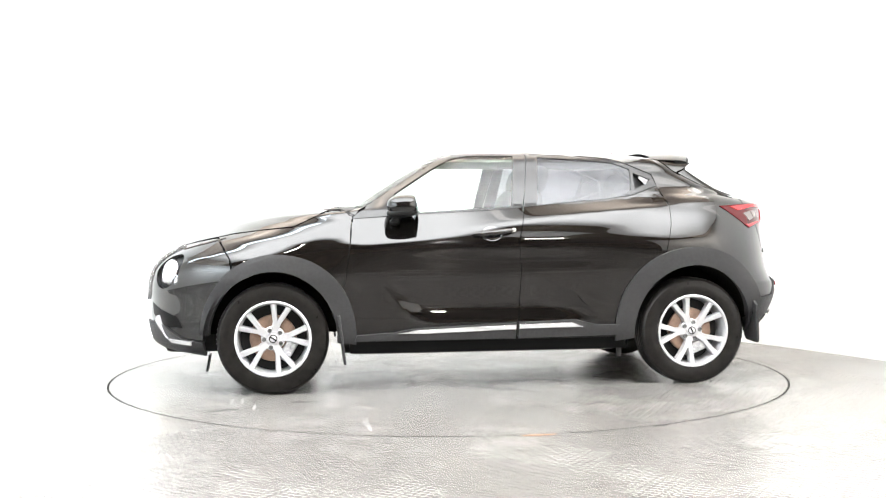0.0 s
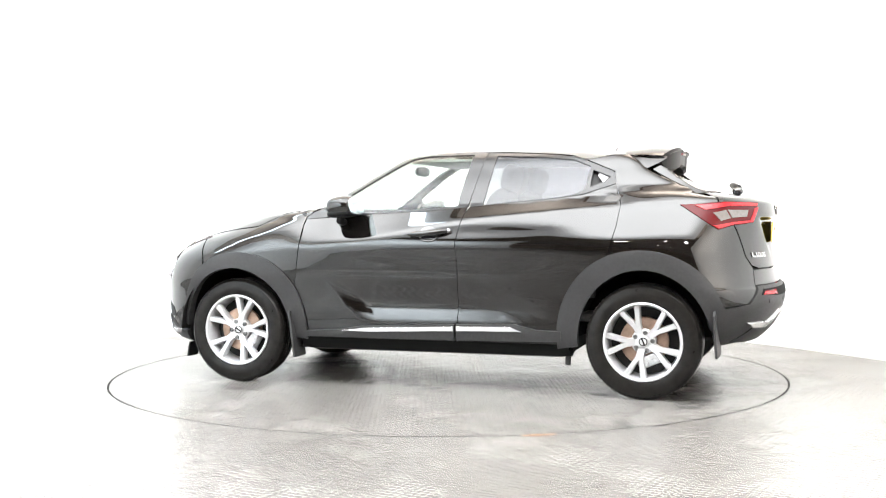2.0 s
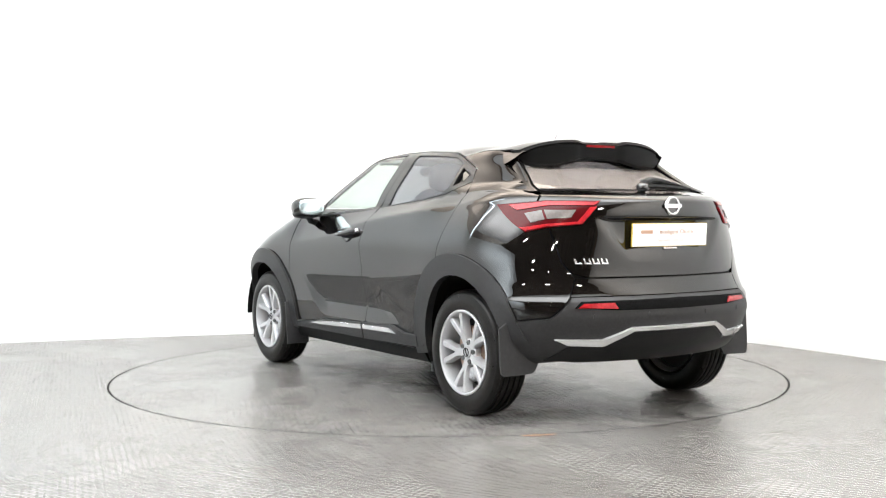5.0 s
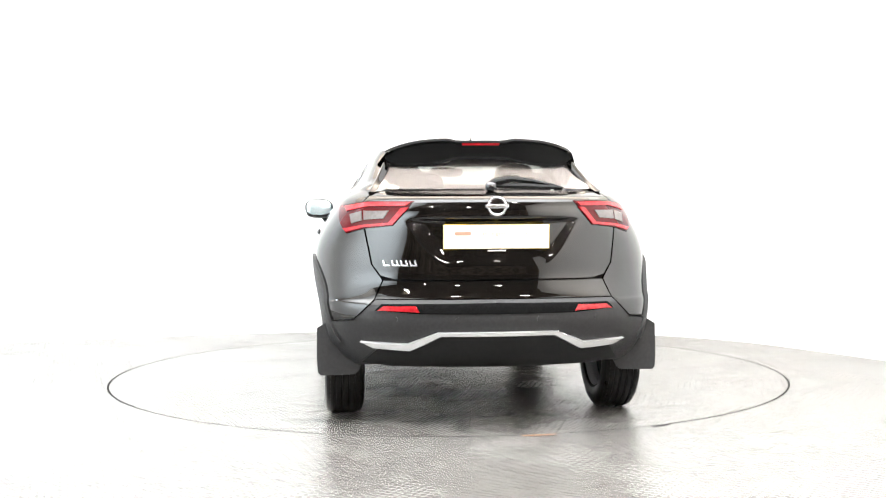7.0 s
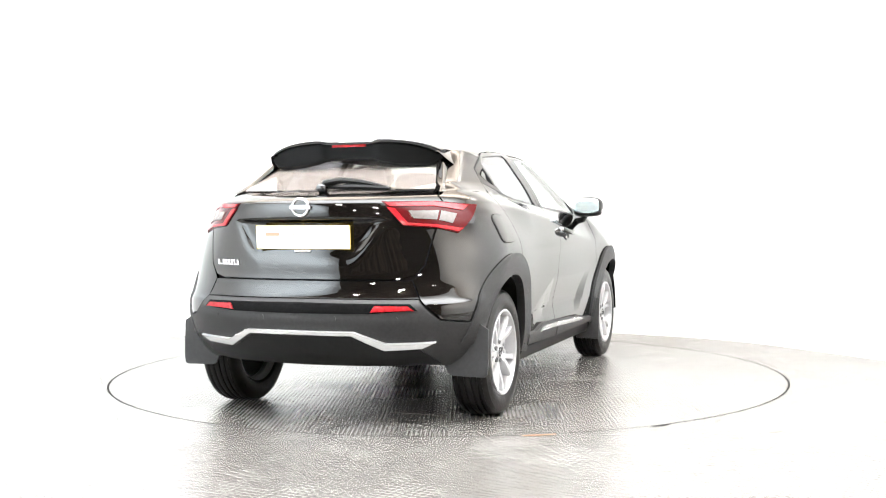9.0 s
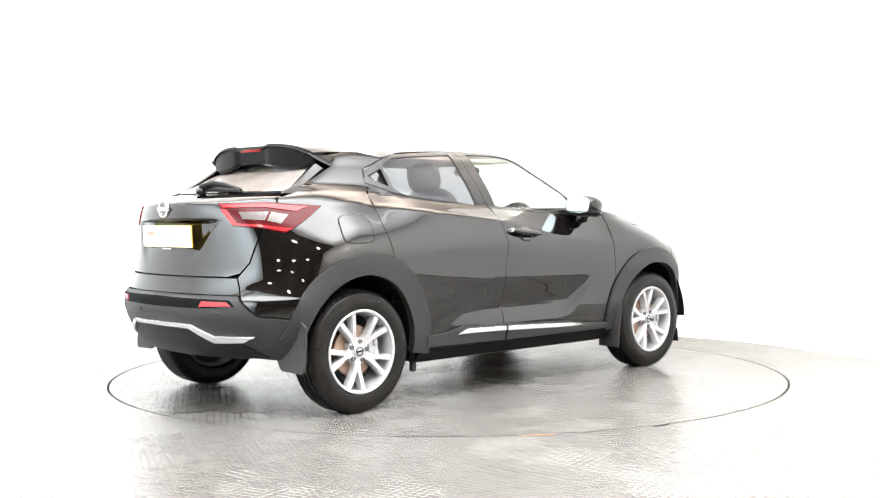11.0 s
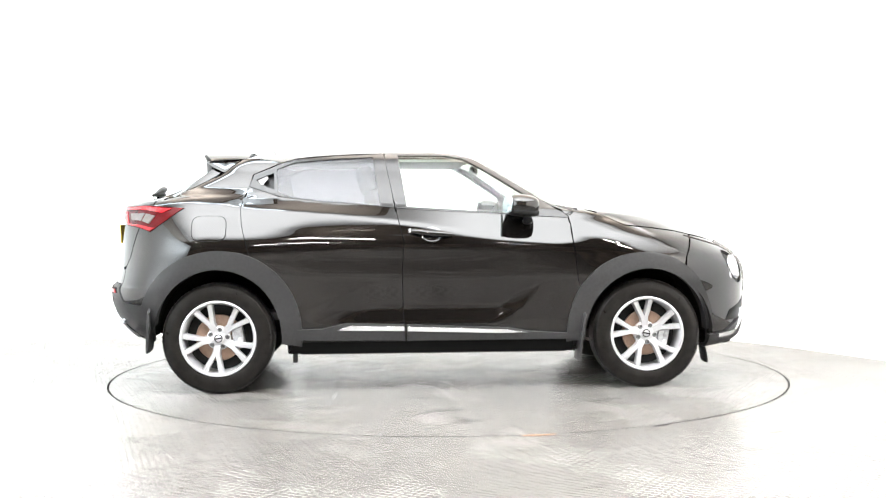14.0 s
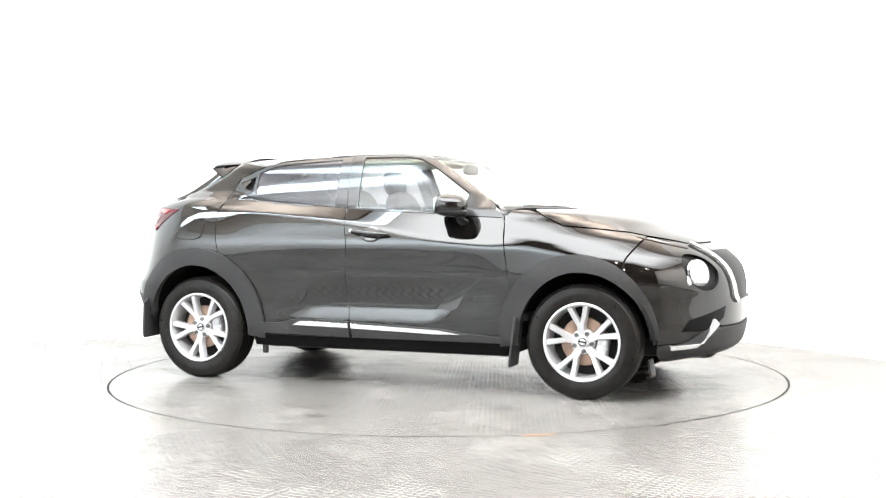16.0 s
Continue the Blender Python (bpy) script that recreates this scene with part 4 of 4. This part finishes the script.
    box(bm, pose(-0.128, 0.05, 0.02), 0.03, 0.03, 0.05, 0.01)
    box(bm, pose(-0.128, 0.05, -0.04), 0.03, 0.03, 0.04, 0.01)
    part("brake_caliper", bm, CASTING, root)
    bm = lathe(bmesh.new(), [(0.21, -0.03), (0.0005, -0.03)], 48)
    part("brake_shield", bm, SHELL, root)
    root.parent = car
    return root


w0 = wheel()
SPIN = {(1, 1): -32, (1, -1): -11, (-1, 1): -67, (-1, -1): 9}
for (sx, sy), spin in SPIN.items():
    m = pose(HUB_X * sx, (HUB_Y - 0.075) * sy, TYRE_R, 0, 0, 0 if sy > 0 else 180) @ pose(0, 0, 0, 0, spin)
    if (sx, sy) == (1, 1):
        w0.matrix_basis = m
    else:
        copy_thing(w0, m)

# wheel housings and underbody
for sx in (1, -1):
    for sy in (1, -1):
        bm = bmesh.new()
        n = 24
        ring = [[bm.verts.new((HUB_X * sx + 0.415 * math.cos(math.pi * (1.0 - i / n)), sy * y, 0.335 + 0.425 * math.sin(math.pi * (1.0 - i / n)))) for i in range(n + 1)] for y in (0.45, 0.84)]
        for i in range(n):
            bm.faces.new((ring[0][i], ring[0][i + 1], ring[1][i + 1], ring[1][i]))
        bm.faces.new(ring[0])
        part("wheel_housing", bm, LINER, car, "black felt wheel arch liner")
bm = block(pose(0, 0, 0.27), 1.7, 1.5, 0.10, 0.03)
box(bm, pose(1.55, 0, 0.30), 0.9, 0.86, 0.16, 0.04)
box(bm, pose(-1.45, 0, 0.41), 0.85, 0.86, 0.16, 0.04)
tube(bm, [(-1.318, -0.72, 0.30), (-1.318, 0.72, 0.30)], 0.045)
tube(bm, [(1.318, -0.72, 0.30), (1.318, 0.72, 0.30)], 0.035)
part("underbody", bm, SHELL, car, "black underbody with axle")


# ---- lamps, badges and fittings ----
TAIL = [("s", -1.52, 1.131), ("r", 0.62, 1.150), ("r", 0.40, 1.146), ("r", 0.505, 1.022), ("r", 0.645, 1.008), ("s", -1.735, 0.983), ("s", -1.63, 1.055)]
tails = panel("tail_light", TAIL, DARKRED, car, out=0.004, depth=0.01, cell=(0.02, 0.012), label="red and clear boomerang tail light")
panel("light_bar", [("s", -1.60, 1.124), ("r", 0.62, 1.143), ("r", 0.415, 1.139), ("r", 0.44, 1.118), ("r", 0.62, 1.119), ("s", -1.66, 1.096)], REDLENS, tails, out=0.009, depth=0.004,
      cell=(0.02, 0.01), label="red upper light bar")
panel("light_bar", [("r", 0.425, 1.115), ("r", 0.505, 1.026), ("r", 0.645, 1.014), ("s", -1.735, 0.990), ("s", -1.70, 1.008), ("r", 0.645, 1.030), ("r", 0.525, 1.040), ("r", 0.462, 1.112)], REDLENS, tails,
      out=0.009, depth=0.004, cell=(0.02, 0.01), label="red lower light bar")
panel("clear_lens", [("s", -1.70, 1.082), ("r", 0.650, 1.099), ("r", 0.650, 1.050), ("s", -1.745, 1.032)], CLEARLENS, tails, out=0.008, depth=0.004, cell=(0.02, 0.01), label="clear reversing lens")
panel("clear_lens", [("r", 0.644, 1.099), ("r", 0.52, 1.099), ("r", 0.548, 1.058), ("r", 0.644, 1.051)], CLEARLENS, tails, out=0.008, depth=0.004, cell=(0.02, 0.01), label="clear indicator lens")

panel("headlamp", [("g", *q) for q in LAMP_HOLE], BLACK, bumper, gap=-0.003, out=-0.022, depth=0.012, cell=(0.014, 0.012), label="black headlamp bowl")
lens_s = lamp_mid[0] - 0.032
q, n = shell(lens_s, lamp_mid[1]), skin_normal(lens_s, lamp_mid[1])
for sd in (1, -1):
    turn = Matrix.Translation((q[0], sd * q[1], q[2])) @ Vector((n[0], sd * n[1], n[2])).to_track_quat("X", "Z").to_matrix().to_4x4()
    lens = part("headlamp_lens", pillow(bmesh.new(), turn @ pose(-0.010, 0, 0), 0.040, 0.166, 0.160, 2.2, 32, 16), LAMPGLASS, bumper, "round clear headlamp lens")
    part("lens_shade", pillow(bmesh.new(), turn @ pose(-0.004, 0, -0.052), 0.034, 0.110, 0.040, 2.4, 20, 10), CASTING, lens)
    part("bowl_reflector", pillow(bmesh.new(), turn @ pose(-0.020, 0.078 * sd, -0.045), 0.030, 0.050, 0.066, 2.2, 20, 10), LAMPGLASS, bumper, "bright reflector beside the lens")
for (nm, k, mat, out) in (("fuel_flap_joint", 1.0, BLACK, 0.0030), ("fuel_flap", 0.955, PAINT, 0.0048)):
    pts = [(-1.363 + 0.105 * k * math.copysign(abs(math.cos(a)) ** 0.5, math.cos(a)), 1.004 + 0.077 * k * math.copysign(abs(math.sin(a)) ** 0.5, math.sin(a))) for a in np.linspace(0, 2 * math.pi, 33)[:-1]]
    panel(nm, pts, mat, car, gap=0, out=out, depth=0.0, sides=(-1,), cell=(0.02, 0.015), label="rounded square fuel flap" if k < 1 else "")

# door handles
for doors, xa, za, xb, zb in ((FRONT_DOORS, 0.105, 0.962, -0.145, 0.984),):
    # flush dark oval stands in for the shaded hollow
    panel("handle_cup_shade", arc(-0.02, 0.966, 0.062, 0.042, 0, 350, 24), GLOSSBLACK, doors, gap=0, out=0.0015, depth=0, cell=(0.015, 0.012), label="flat dark oval for the grip cup's shaded hollow")
    for d, sd in zip(doors, (1, -1)):
        # added tube that catches light as the hollow's lower edge would
        rim = []
        for x, z in arc(-0.02, 0.964, 0.064, 0.044, 195, 345, 16):
            q = shell(to_s("s", x, z), z)
            rim.append((x, sd * (q[1] + 0.001), z))
        part("grip_glint_rim", tube(bmesh.new(), rim, 0.0065, 8), PAINT, d, "added rim for the glint along the grip cup's lower edge")
        pts, rad = [], []
        for i in range(13):
            f = i / 12
            x, z = xa + (xb - xa) * f, za + (zb - za) * f - 0.004 * math.sin(math.pi * f)
            q = shell(to_s("s", x, z), z)
            pts.append((x, sd * (q[1] + 0.010 + 0.026 * math.sin(math.pi * min(1, 0.12 + f * 0.8)) ** 0.5), z))
            rad.append(0.006 + 0.009 * min(1, 3 * f + 0.25) * min(1, 5 * (1 - f) + 0.5))
        part("door_handle", tube(bmesh.new(), pts, rad, 12, 1.15), PAINT, d, "glossy black door handle")
        q = shell(to_s("s", -0.165, 0.984), 0.984)
        bm = block(pose(-0.150, sd * (q[1] + 0.014), 0.985, 0, 5), 0.030, 0.026, 0.024, 0.006)
        part("key_cover", bm, CHROME, d)

# door mirrors
for sd, d in zip((1, -1), FRONT_DOORS):
    bm = pillow(bmesh.new(), pose(0.530, sd * 0.892, 1.140, 0, 5, sd * -10), 0.200, 0.205, 0.126, 2.6, 28, 16)
    for v in bm.verts:
        if v.co.x < 0.46:
            v.co.x = 0.46 + (v.co.x - 0.46) * 0.25
    mir = part("door_mirror", bm, PAINT, d, "glossy black mirror housing", angle=60)
    bm = pillow(bmesh.new(), pose(0.535, sd * 0.885, 1.098, 0, 5, sd * -10), 0.192, 0.195, 0.062, 2.8, 24, 12)
    part("lower_cap", bm, BLACK, mir, "matt black lower mirror cap")
    bm = pillow(bmesh.new(), pose(0.441, sd * 0.896, 1.140, 0, 5, sd * -10), 0.016, 0.170, 0.104, 3.2, 24, 10)
    part("mirror_glass", bm, MIRRORGLASS, mir, "mirror glass")
    bm = tube(bmesh.new(), [(0.575, sd * 0.79, 1.035), (0.575, sd * 0.84, 1.045), (0.560, sd * 0.86, 1.075), (0.545, sd * 0.875, 1.105)], [0.034, 0.028, 0.026, 0.032], 14, 0.7)
    part("mirror_arm", bm, BLACK, mir, "matt black mirror arm")

# spoiler over the rear window
low_z = smooth_table([(0.0, 1.382), (0.12, 1.380), (0.21, 1.360), (0.31, 1.345), (0.42, 1.342), (0.49, 1.357), (0.53, 1.395), (0.56, 1.43)])
bm = bmesh.new()
secs, TOPS = [], []
for y in np.linspace(-0.515, 0.515, 61):
    a = abs(y)
    bump = 0.010 / (1 + math.exp((0.155 - a) / 0.008))
    zt = 1.476 + bump - 0.070 * (a / 0.525) ** 4
    xt = -1.475 - bump + 0.085 * (a / 0.525) ** 3
    zl = min(float(low_z(a)), zt - 0.012)
    TOPS.append([(-1.16, y * 0.96, 1.499 - 0.06 * (a / 0.525) ** 3), (-1.32, y, zt + 0.017), (xt + 0.014, y, zt + 0.009)])
    secs.append([bm.verts.new(q) for q in ((-1.31, y, zt + 0.010), (-1.36, y, zt + 0.010), (xt + 0.015, y, zt + 0.005), (xt, y, zt - 0.006), (xt + 0.014, y, zt - 0.014),
                                           (xt + 0.020, y, zl + 0.014), (xt + 0.040, y, zl), (xt + 0.075, y, zl + 0.016), (-1.33, y, max(zl + 0.03, zt - 0.015)))])
for a, b in zip(secs, secs[1:]):
    for i in range(9):
        k = (i + 1) % 9
        bm.faces.new((a[i], a[k], b[k], b[i]))
bm.faces.new(secs[0])
bm.faces.new(secs[-1])
spoiler = part("roof_spoiler", bm, SHADEBLACK, car, "glossy black roof spoiler with twin lobes", angle=30)
bm = bmesh.new()
rows = [[bm.verts.new(v) for v in q] for q in TOPS]
for a, b in zip(rows, rows[1:]):
    for i in range(2):
        bm.faces.new((a[i], a[i + 1], b[i + 1], b[i]))
part("spoiler_top", bm, PAINT, spoiler, "glossy black upper skin of the spoiler", angle=30)
part("brake_light", block(pose(-1.462, 0, 1.464, 0, -20), 0.012, 0.205, 0.018, 0.004), REDLENS, spoiler, "red high brake light")
part("brake_light_housing", block(pose(-1.405, 0, 1.428, 0, -20), 0.02, 0.30, 0.012, 0.004), GLOSSBLACK, spoiler)
for sd in (1, -1):
    bm = bmesh.new()
    rows = [[bm.verts.new((x, sd * (y + 0.7 * (1.40 - z)), z - dz)) for x, z in ((-1.183, 1.440), (-1.300, 1.437), (-1.412, 1.428), (-1.418, 1.422), (-1.372, 1.392), (-1.306, 1.361), (-1.240, 1.402))]
            for y, dz in ((0.490, 0.0), (0.522, 0.002), (0.530, 0.006))]
    for a, b in zip(rows, rows[1:]):
        for i in range(7):
            bm.faces.new((a[i], a[(i + 1) % 7], b[(i + 1) % 7], b[i]))
    bm.faces.new(rows[0])
    bm.faces.new(rows[-1])
    part("spoiler_end", bm, PAINT, spoiler, "glossy black end plate of the spoiler", angle=30)
    bm = bmesh.new()
    fin_f = smooth_table([(1.197, -1.545), (1.235, -1.475), (1.30, -1.392), (1.363, -1.308), (1.41, -1.26)])
    fin_r = smooth_table([(1.197, -1.690), (1.238, -1.585), (1.30, -1.488), (1.378, -1.385), (1.41, -1.35)])
    fin_y = smooth_table([(1.197, 0.600), (1.25, 0.566), (1.35, 0.514), (1.455, 0.470)])
    secs = []
    for z in np.linspace(1.199, 1.400, 15):
        xf, xr, y = float(fin_f(z)), float(fin_r(z)), float(fin_y(z))
        secs.append([bm.verts.new(q) for q in ((xf, sd * (y + 0.002), z), (xf - 0.012, sd * (y + 0.018), z), (xr + 0.012, sd * (y + 0.020), z), (xr, sd * (y + 0.012), z), (xr + 0.01, sd * (y - 0.02), z))])
    for a, b in zip(secs, secs[1:]):
        for i in range(5):
            bm.faces.new((a[i], a[(i + 1) % 5], b[(i + 1) % 5], b[i]))
    bm.faces.new(secs[0])
    bm.faces.new(secs[-1])
    part("spoiler_fin", bm, PAINT, spoiler, "glossy black side fin beside the rear window", angle=50)

# badge, plate, lettering
X_TAIL = float(shell(0.0, 1.11)[0])
bm = lathe(bmesh.new(), [(0.050, 0.0), (0.049, 0.008), (0.043, 0.010), (0.038, 0.008), (0.037, 0.0)], 48, pose(X_TAIL - 0.002, 0, 1.118, 0, 0, 90))
badge = part("badge", bm, CHROME, gate, "round chrome maker's badge")
part("badge_bar", block(pose(X_TAIL - 0.008, 0, 1.118), 0.010, 0.116, 0.022, 0.003), CHROME, badge)
part("badge_back", lathe(bmesh.new(), [(0.040, 0.0), (0.038, 0.003), (0.0005, 0.003)], 32, pose(X_TAIL - 0.001, 0, 1.118, 0, 0, 90)), GLOSSBLACK, badge)
for i in range(4):
    y = 0.538 - 0.043 * i
    k = to_s("r", y, 0.836)
    q, n = shell(k, 0.836), skin_normal(k, 0.836)
    m = Matrix.Translation(Vector(q) + 0.003 * Vector(n)) @ Vector(n).to_track_quat("X", "Z").to_matrix().to_4x4()
    bm = box(bmesh.new(), pose(0, 0, -0.010), 0.006, 0.037, 0.008, 0.002)
    box(bm, pose(0, -0.013, 0.001), 0.006, 0.010, 0.028, 0.002)
    if i:
        box(bm, pose(0, 0.013, 0.001), 0.006, 0.010, 0.028, 0.002)
    for v in bm.verts:
        v.co.y += -0.35 * v.co.z
    bm.transform(m)
    part("model_badge_bar", bm, CHROME, gate, smooth=False)

X_PLATE = float(shell(0.0, 0.97)[0]) - 0.014
plate = part("number_plate", block(pose(X_PLATE, 0, 0.968, 0, -3), 0.008, 0.524, 0.116, 0.003), PLATE, gate, "white show plate with brown lettering and yellow edge")
part("plate_edge", block(pose(X_PLATE + 0.003, 0, 0.968, 0, -3), 0.008, 0.530, 0.121, 0.003), PLATEYELLOW, plate)
part("plate_maker_bar", block(pose(X_PLATE - 0.002, 0, 0.900, 0, -3), 0.006, 0.09, 0.007), PRINTPALE, plate)


def lettering(text, size, m, mat, parent):
    cu = bpy.data.curves.new("lettering", "FONT")
    cu.body, cu.size, cu.align_x, cu.align_y, cu.extrude = text, size, "CENTER", "CENTER", 0.0006
    tmp = bpy.data.objects.new("lettering", cu)
    scene.collection.objects.link(tmp)
    me = bpy.data.meshes.new_from_object(tmp.evaluated_get(bpy.context.evaluated_depsgraph_get()))
    bpy.data.objects.remove(tmp)
    me.materials.clear()
    me.materials.append(mat)
    ob = place_part("lettering", me, parent)
    ob.matrix_basis = m
    return ob


FACE = pose(X_PLATE - 0.0052, 0, 0.968, 0, -3) @ pose(0, 0, 0, 90, 0, -90)
part("lettering_bar", block(FACE @ pose(-0.168, 0.016, 0), 0.080, 0.018, 0.0012), PRINT, plate)
lettering("Intelligent Choice", 0.033, FACE @ pose(0.040, 0.016, 0), PRINT, plate)
lettering("Approved Used Car", 0.023, FACE @ pose(0, -0.026, 0), PRINTPALE, plate)

# rear wiper, aerial
bm = tube(bmesh.new(), [(-1.80, 0.00, 1.215), (-1.80, -0.02, 1.245), (-1.765, -0.10, 1.262), (-1.765, -0.22, 1.250), (-1.775, -0.36, 1.222)], [0.026, 0.026, 0.024, 0.018, 0.010], 10, 0.8)
wiper = part("rear_wiper", bm, BLACK, gate, "black rear wiper arm")
part("wiper_blade", tube(bmesh.new(), [(-1.782, 0.005, 1.226), (-1.778, -0.18, 1.226), (-1.782, -0.38, 1.216)], [0.012, 0.015, 0.009], 8), BLACK, wiper)
part("wiper_cap", pillow(bmesh.new(), pose(-1.80, -0.005, 1.222), 0.07, 0.06, 0.05, 2.6, 16, 10), GLOSSBLACK, wiper)
part("aerial", tube(bmesh.new(), [(-1.02, 0, 1.485), (-1.045, 0, 1.525), (-1.075, 0, 1.565)], [0.007, 0.0022, 0.0014], 8), BLACK, car, "short black roof aerial")

# mud flaps and undertray pieces
for sd in (1, -1):
    bm = prism(bmesh.new(), [(0.70, 0.262), (0.870, 0.258), (0.885, 0.275), (0.890, 0.34), (0.888, 0.50), (0.84, 0.53), (0.74, 0.54), (0.66, 0.46), (0.645, 0.34), (0.680, 0.275)], 0, 0.014)
    for v in bm.verts:
        y, d, z = v.co
        v.co = (-1.712 - d - 0.05 * (0.56 - z) - 0.03 * (0.9 - y), sd * y, z)
    part("mud_flap", bm, CLAD, car, "dark grey rear mud flap", smooth=False)
    part("mud_flap", block(pose(0.905, sd * 0.80, 0.325, 0, 7), 0.016, 0.165, 0.30, 0.006), CLAD, car, "dark grey front mud flap")
    part("air_deflector", block(pose(1.705, sd * 0.74, 0.195, 0, -10), 0.012, 0.12, 0.10, 0.003), BLACK, car)
part("silencer", tube(bmesh.new(), [(-1.58, -0.35, 0.345), (-1.58, 0.25, 0.345)], 0.085, 18, 0.8), SHELL, car, "dark dirty steel silencer")
part("jacking_point", block(pose(-0.86, -0.74, 0.215), 0.03, 0.03, 0.08, 0.004), SHELL, car)
part("jacking_point", block(pose(-0.86, 0.74, 0.215), 0.03, 0.03, 0.08, 0.004), SHELL, car)


# ---- cabin ----
def seat(m, w):
    bm = pillow(bmesh.new(), m @ pose(0.02, 0, 0.66), 0.54, w, 0.20, 3.4, 24, 12)
    root = part("seat", bm, SEATCLOTH, car, "dark grey cloth seat")
    part("backrest", pillow(bmesh.new(), m @ pose(-0.30, 0, 0.95, 0, -16), 0.16, w * 0.96, 0.62, 3.2, 24, 16), SEATCLOTH, root)
    n = 1 if w < 0.7 else 2
    for i in range(n):
        y = (i - (n - 1) / 2) * 0.62
        part("headrest", pillow(bmesh.new(), m @ pose(-0.42, y, 1.315 if n == 1 else 1.25, 0, -14), 0.11, 0.26, 0.18 if n == 1 else 0.13, 3.0, 20, 12), SEATCLOTH, root)
        for k in (-0.06, 0.06):
            part("headrest_post", tube(bmesh.new(), [m @ Vector((-0.36, y + k, 1.15)), m @ Vector((-0.40, y + k, 1.26))], 0.006, 8), CHROME, root)


seat(pose(0.0, 0.36, 0), 0.50)
seat(pose(0.0, -0.36, 0), 0.50)
seat(pose(-0.80, 0, 0), 1.22)
bm = block(pose(0.72, 0, 0.93, 0, 6), 0.40, 1.30, 0.22, 0.06, 3)
box(bm, pose(0.64, -0.36, 1.04), 0.16, 0.36, 0.08, 0.03)
part("dashboard", bm, BLACK, car, "black dashboard")
bm = bmesh.new()
ring = [[bm.verts.new(pose(0.38, -0.36, 0.985, 0, -66) @ Vector(((0.185 + 0.015 * math.cos(b)) * math.cos(a), (0.185 + 0.015 * math.cos(b)) * math.sin(a), 0.015 * math.sin(b))))
         for b in (2 * math.pi * j / 8 for j in range(8))] for a in (2 * math.pi * i / 36 for i in range(36))]
for i in range(36):
    for j in range(8):
        bm.faces.new((ring[i][j], ring[(i + 1) % 36][j], ring[(i + 1) % 36][(j + 1) % 8], ring[i][(j + 1) % 8]))
box(bm, pose(0.38, -0.36, 0.985, 0, -66), 0.34, 0.07, 0.03, 0.008)
part("steering_wheel", bm, BLACK, car, "black steering wheel")
part("inside_mirror", pillow(bmesh.new(), pose(0.32, 0, 1.385), 0.05, 0.24, 0.07, 3, 20, 10), BLACK, car, "black rear-view mirror")
part("cabin_floor", block(pose(-0.2, 0, 0.46), 2.3, 1.40, 0.05, 0.02), SEATCLOTH, car)
part("door_card", block(pose(-0.15, 0.735, 0.80), 1.75, 0.03, 0.44, 0.01), BLACK, car)
part("door_card", block(pose(-0.15, -0.735, 0.80), 1.75, 0.03, 0.44, 0.01), BLACK, car)
part("parcel_shelf", block(pose(-1.42, 0, 1.10), 0.42, 1.15, 0.03, 0.01), SEATCLOTH, car)


def motions():
    """The table turns evenly, and the car stands on it a little off its middle."""
    rows_t, rows_c = [], []
    for i in range(33):
        t = i * 0.5
        turn = 8.09 - 13.135 * t
        rows_t.append((t, pose(0, 0, 0, 0, 0, turn)))
        rows_c.append((t, pose(0, 0, 0, 0, 0, turn + 180) @ pose(-0.138, -0.0126, 0)))
    walk(turntable, rows_t)
    walk(car, rows_c)


motions()
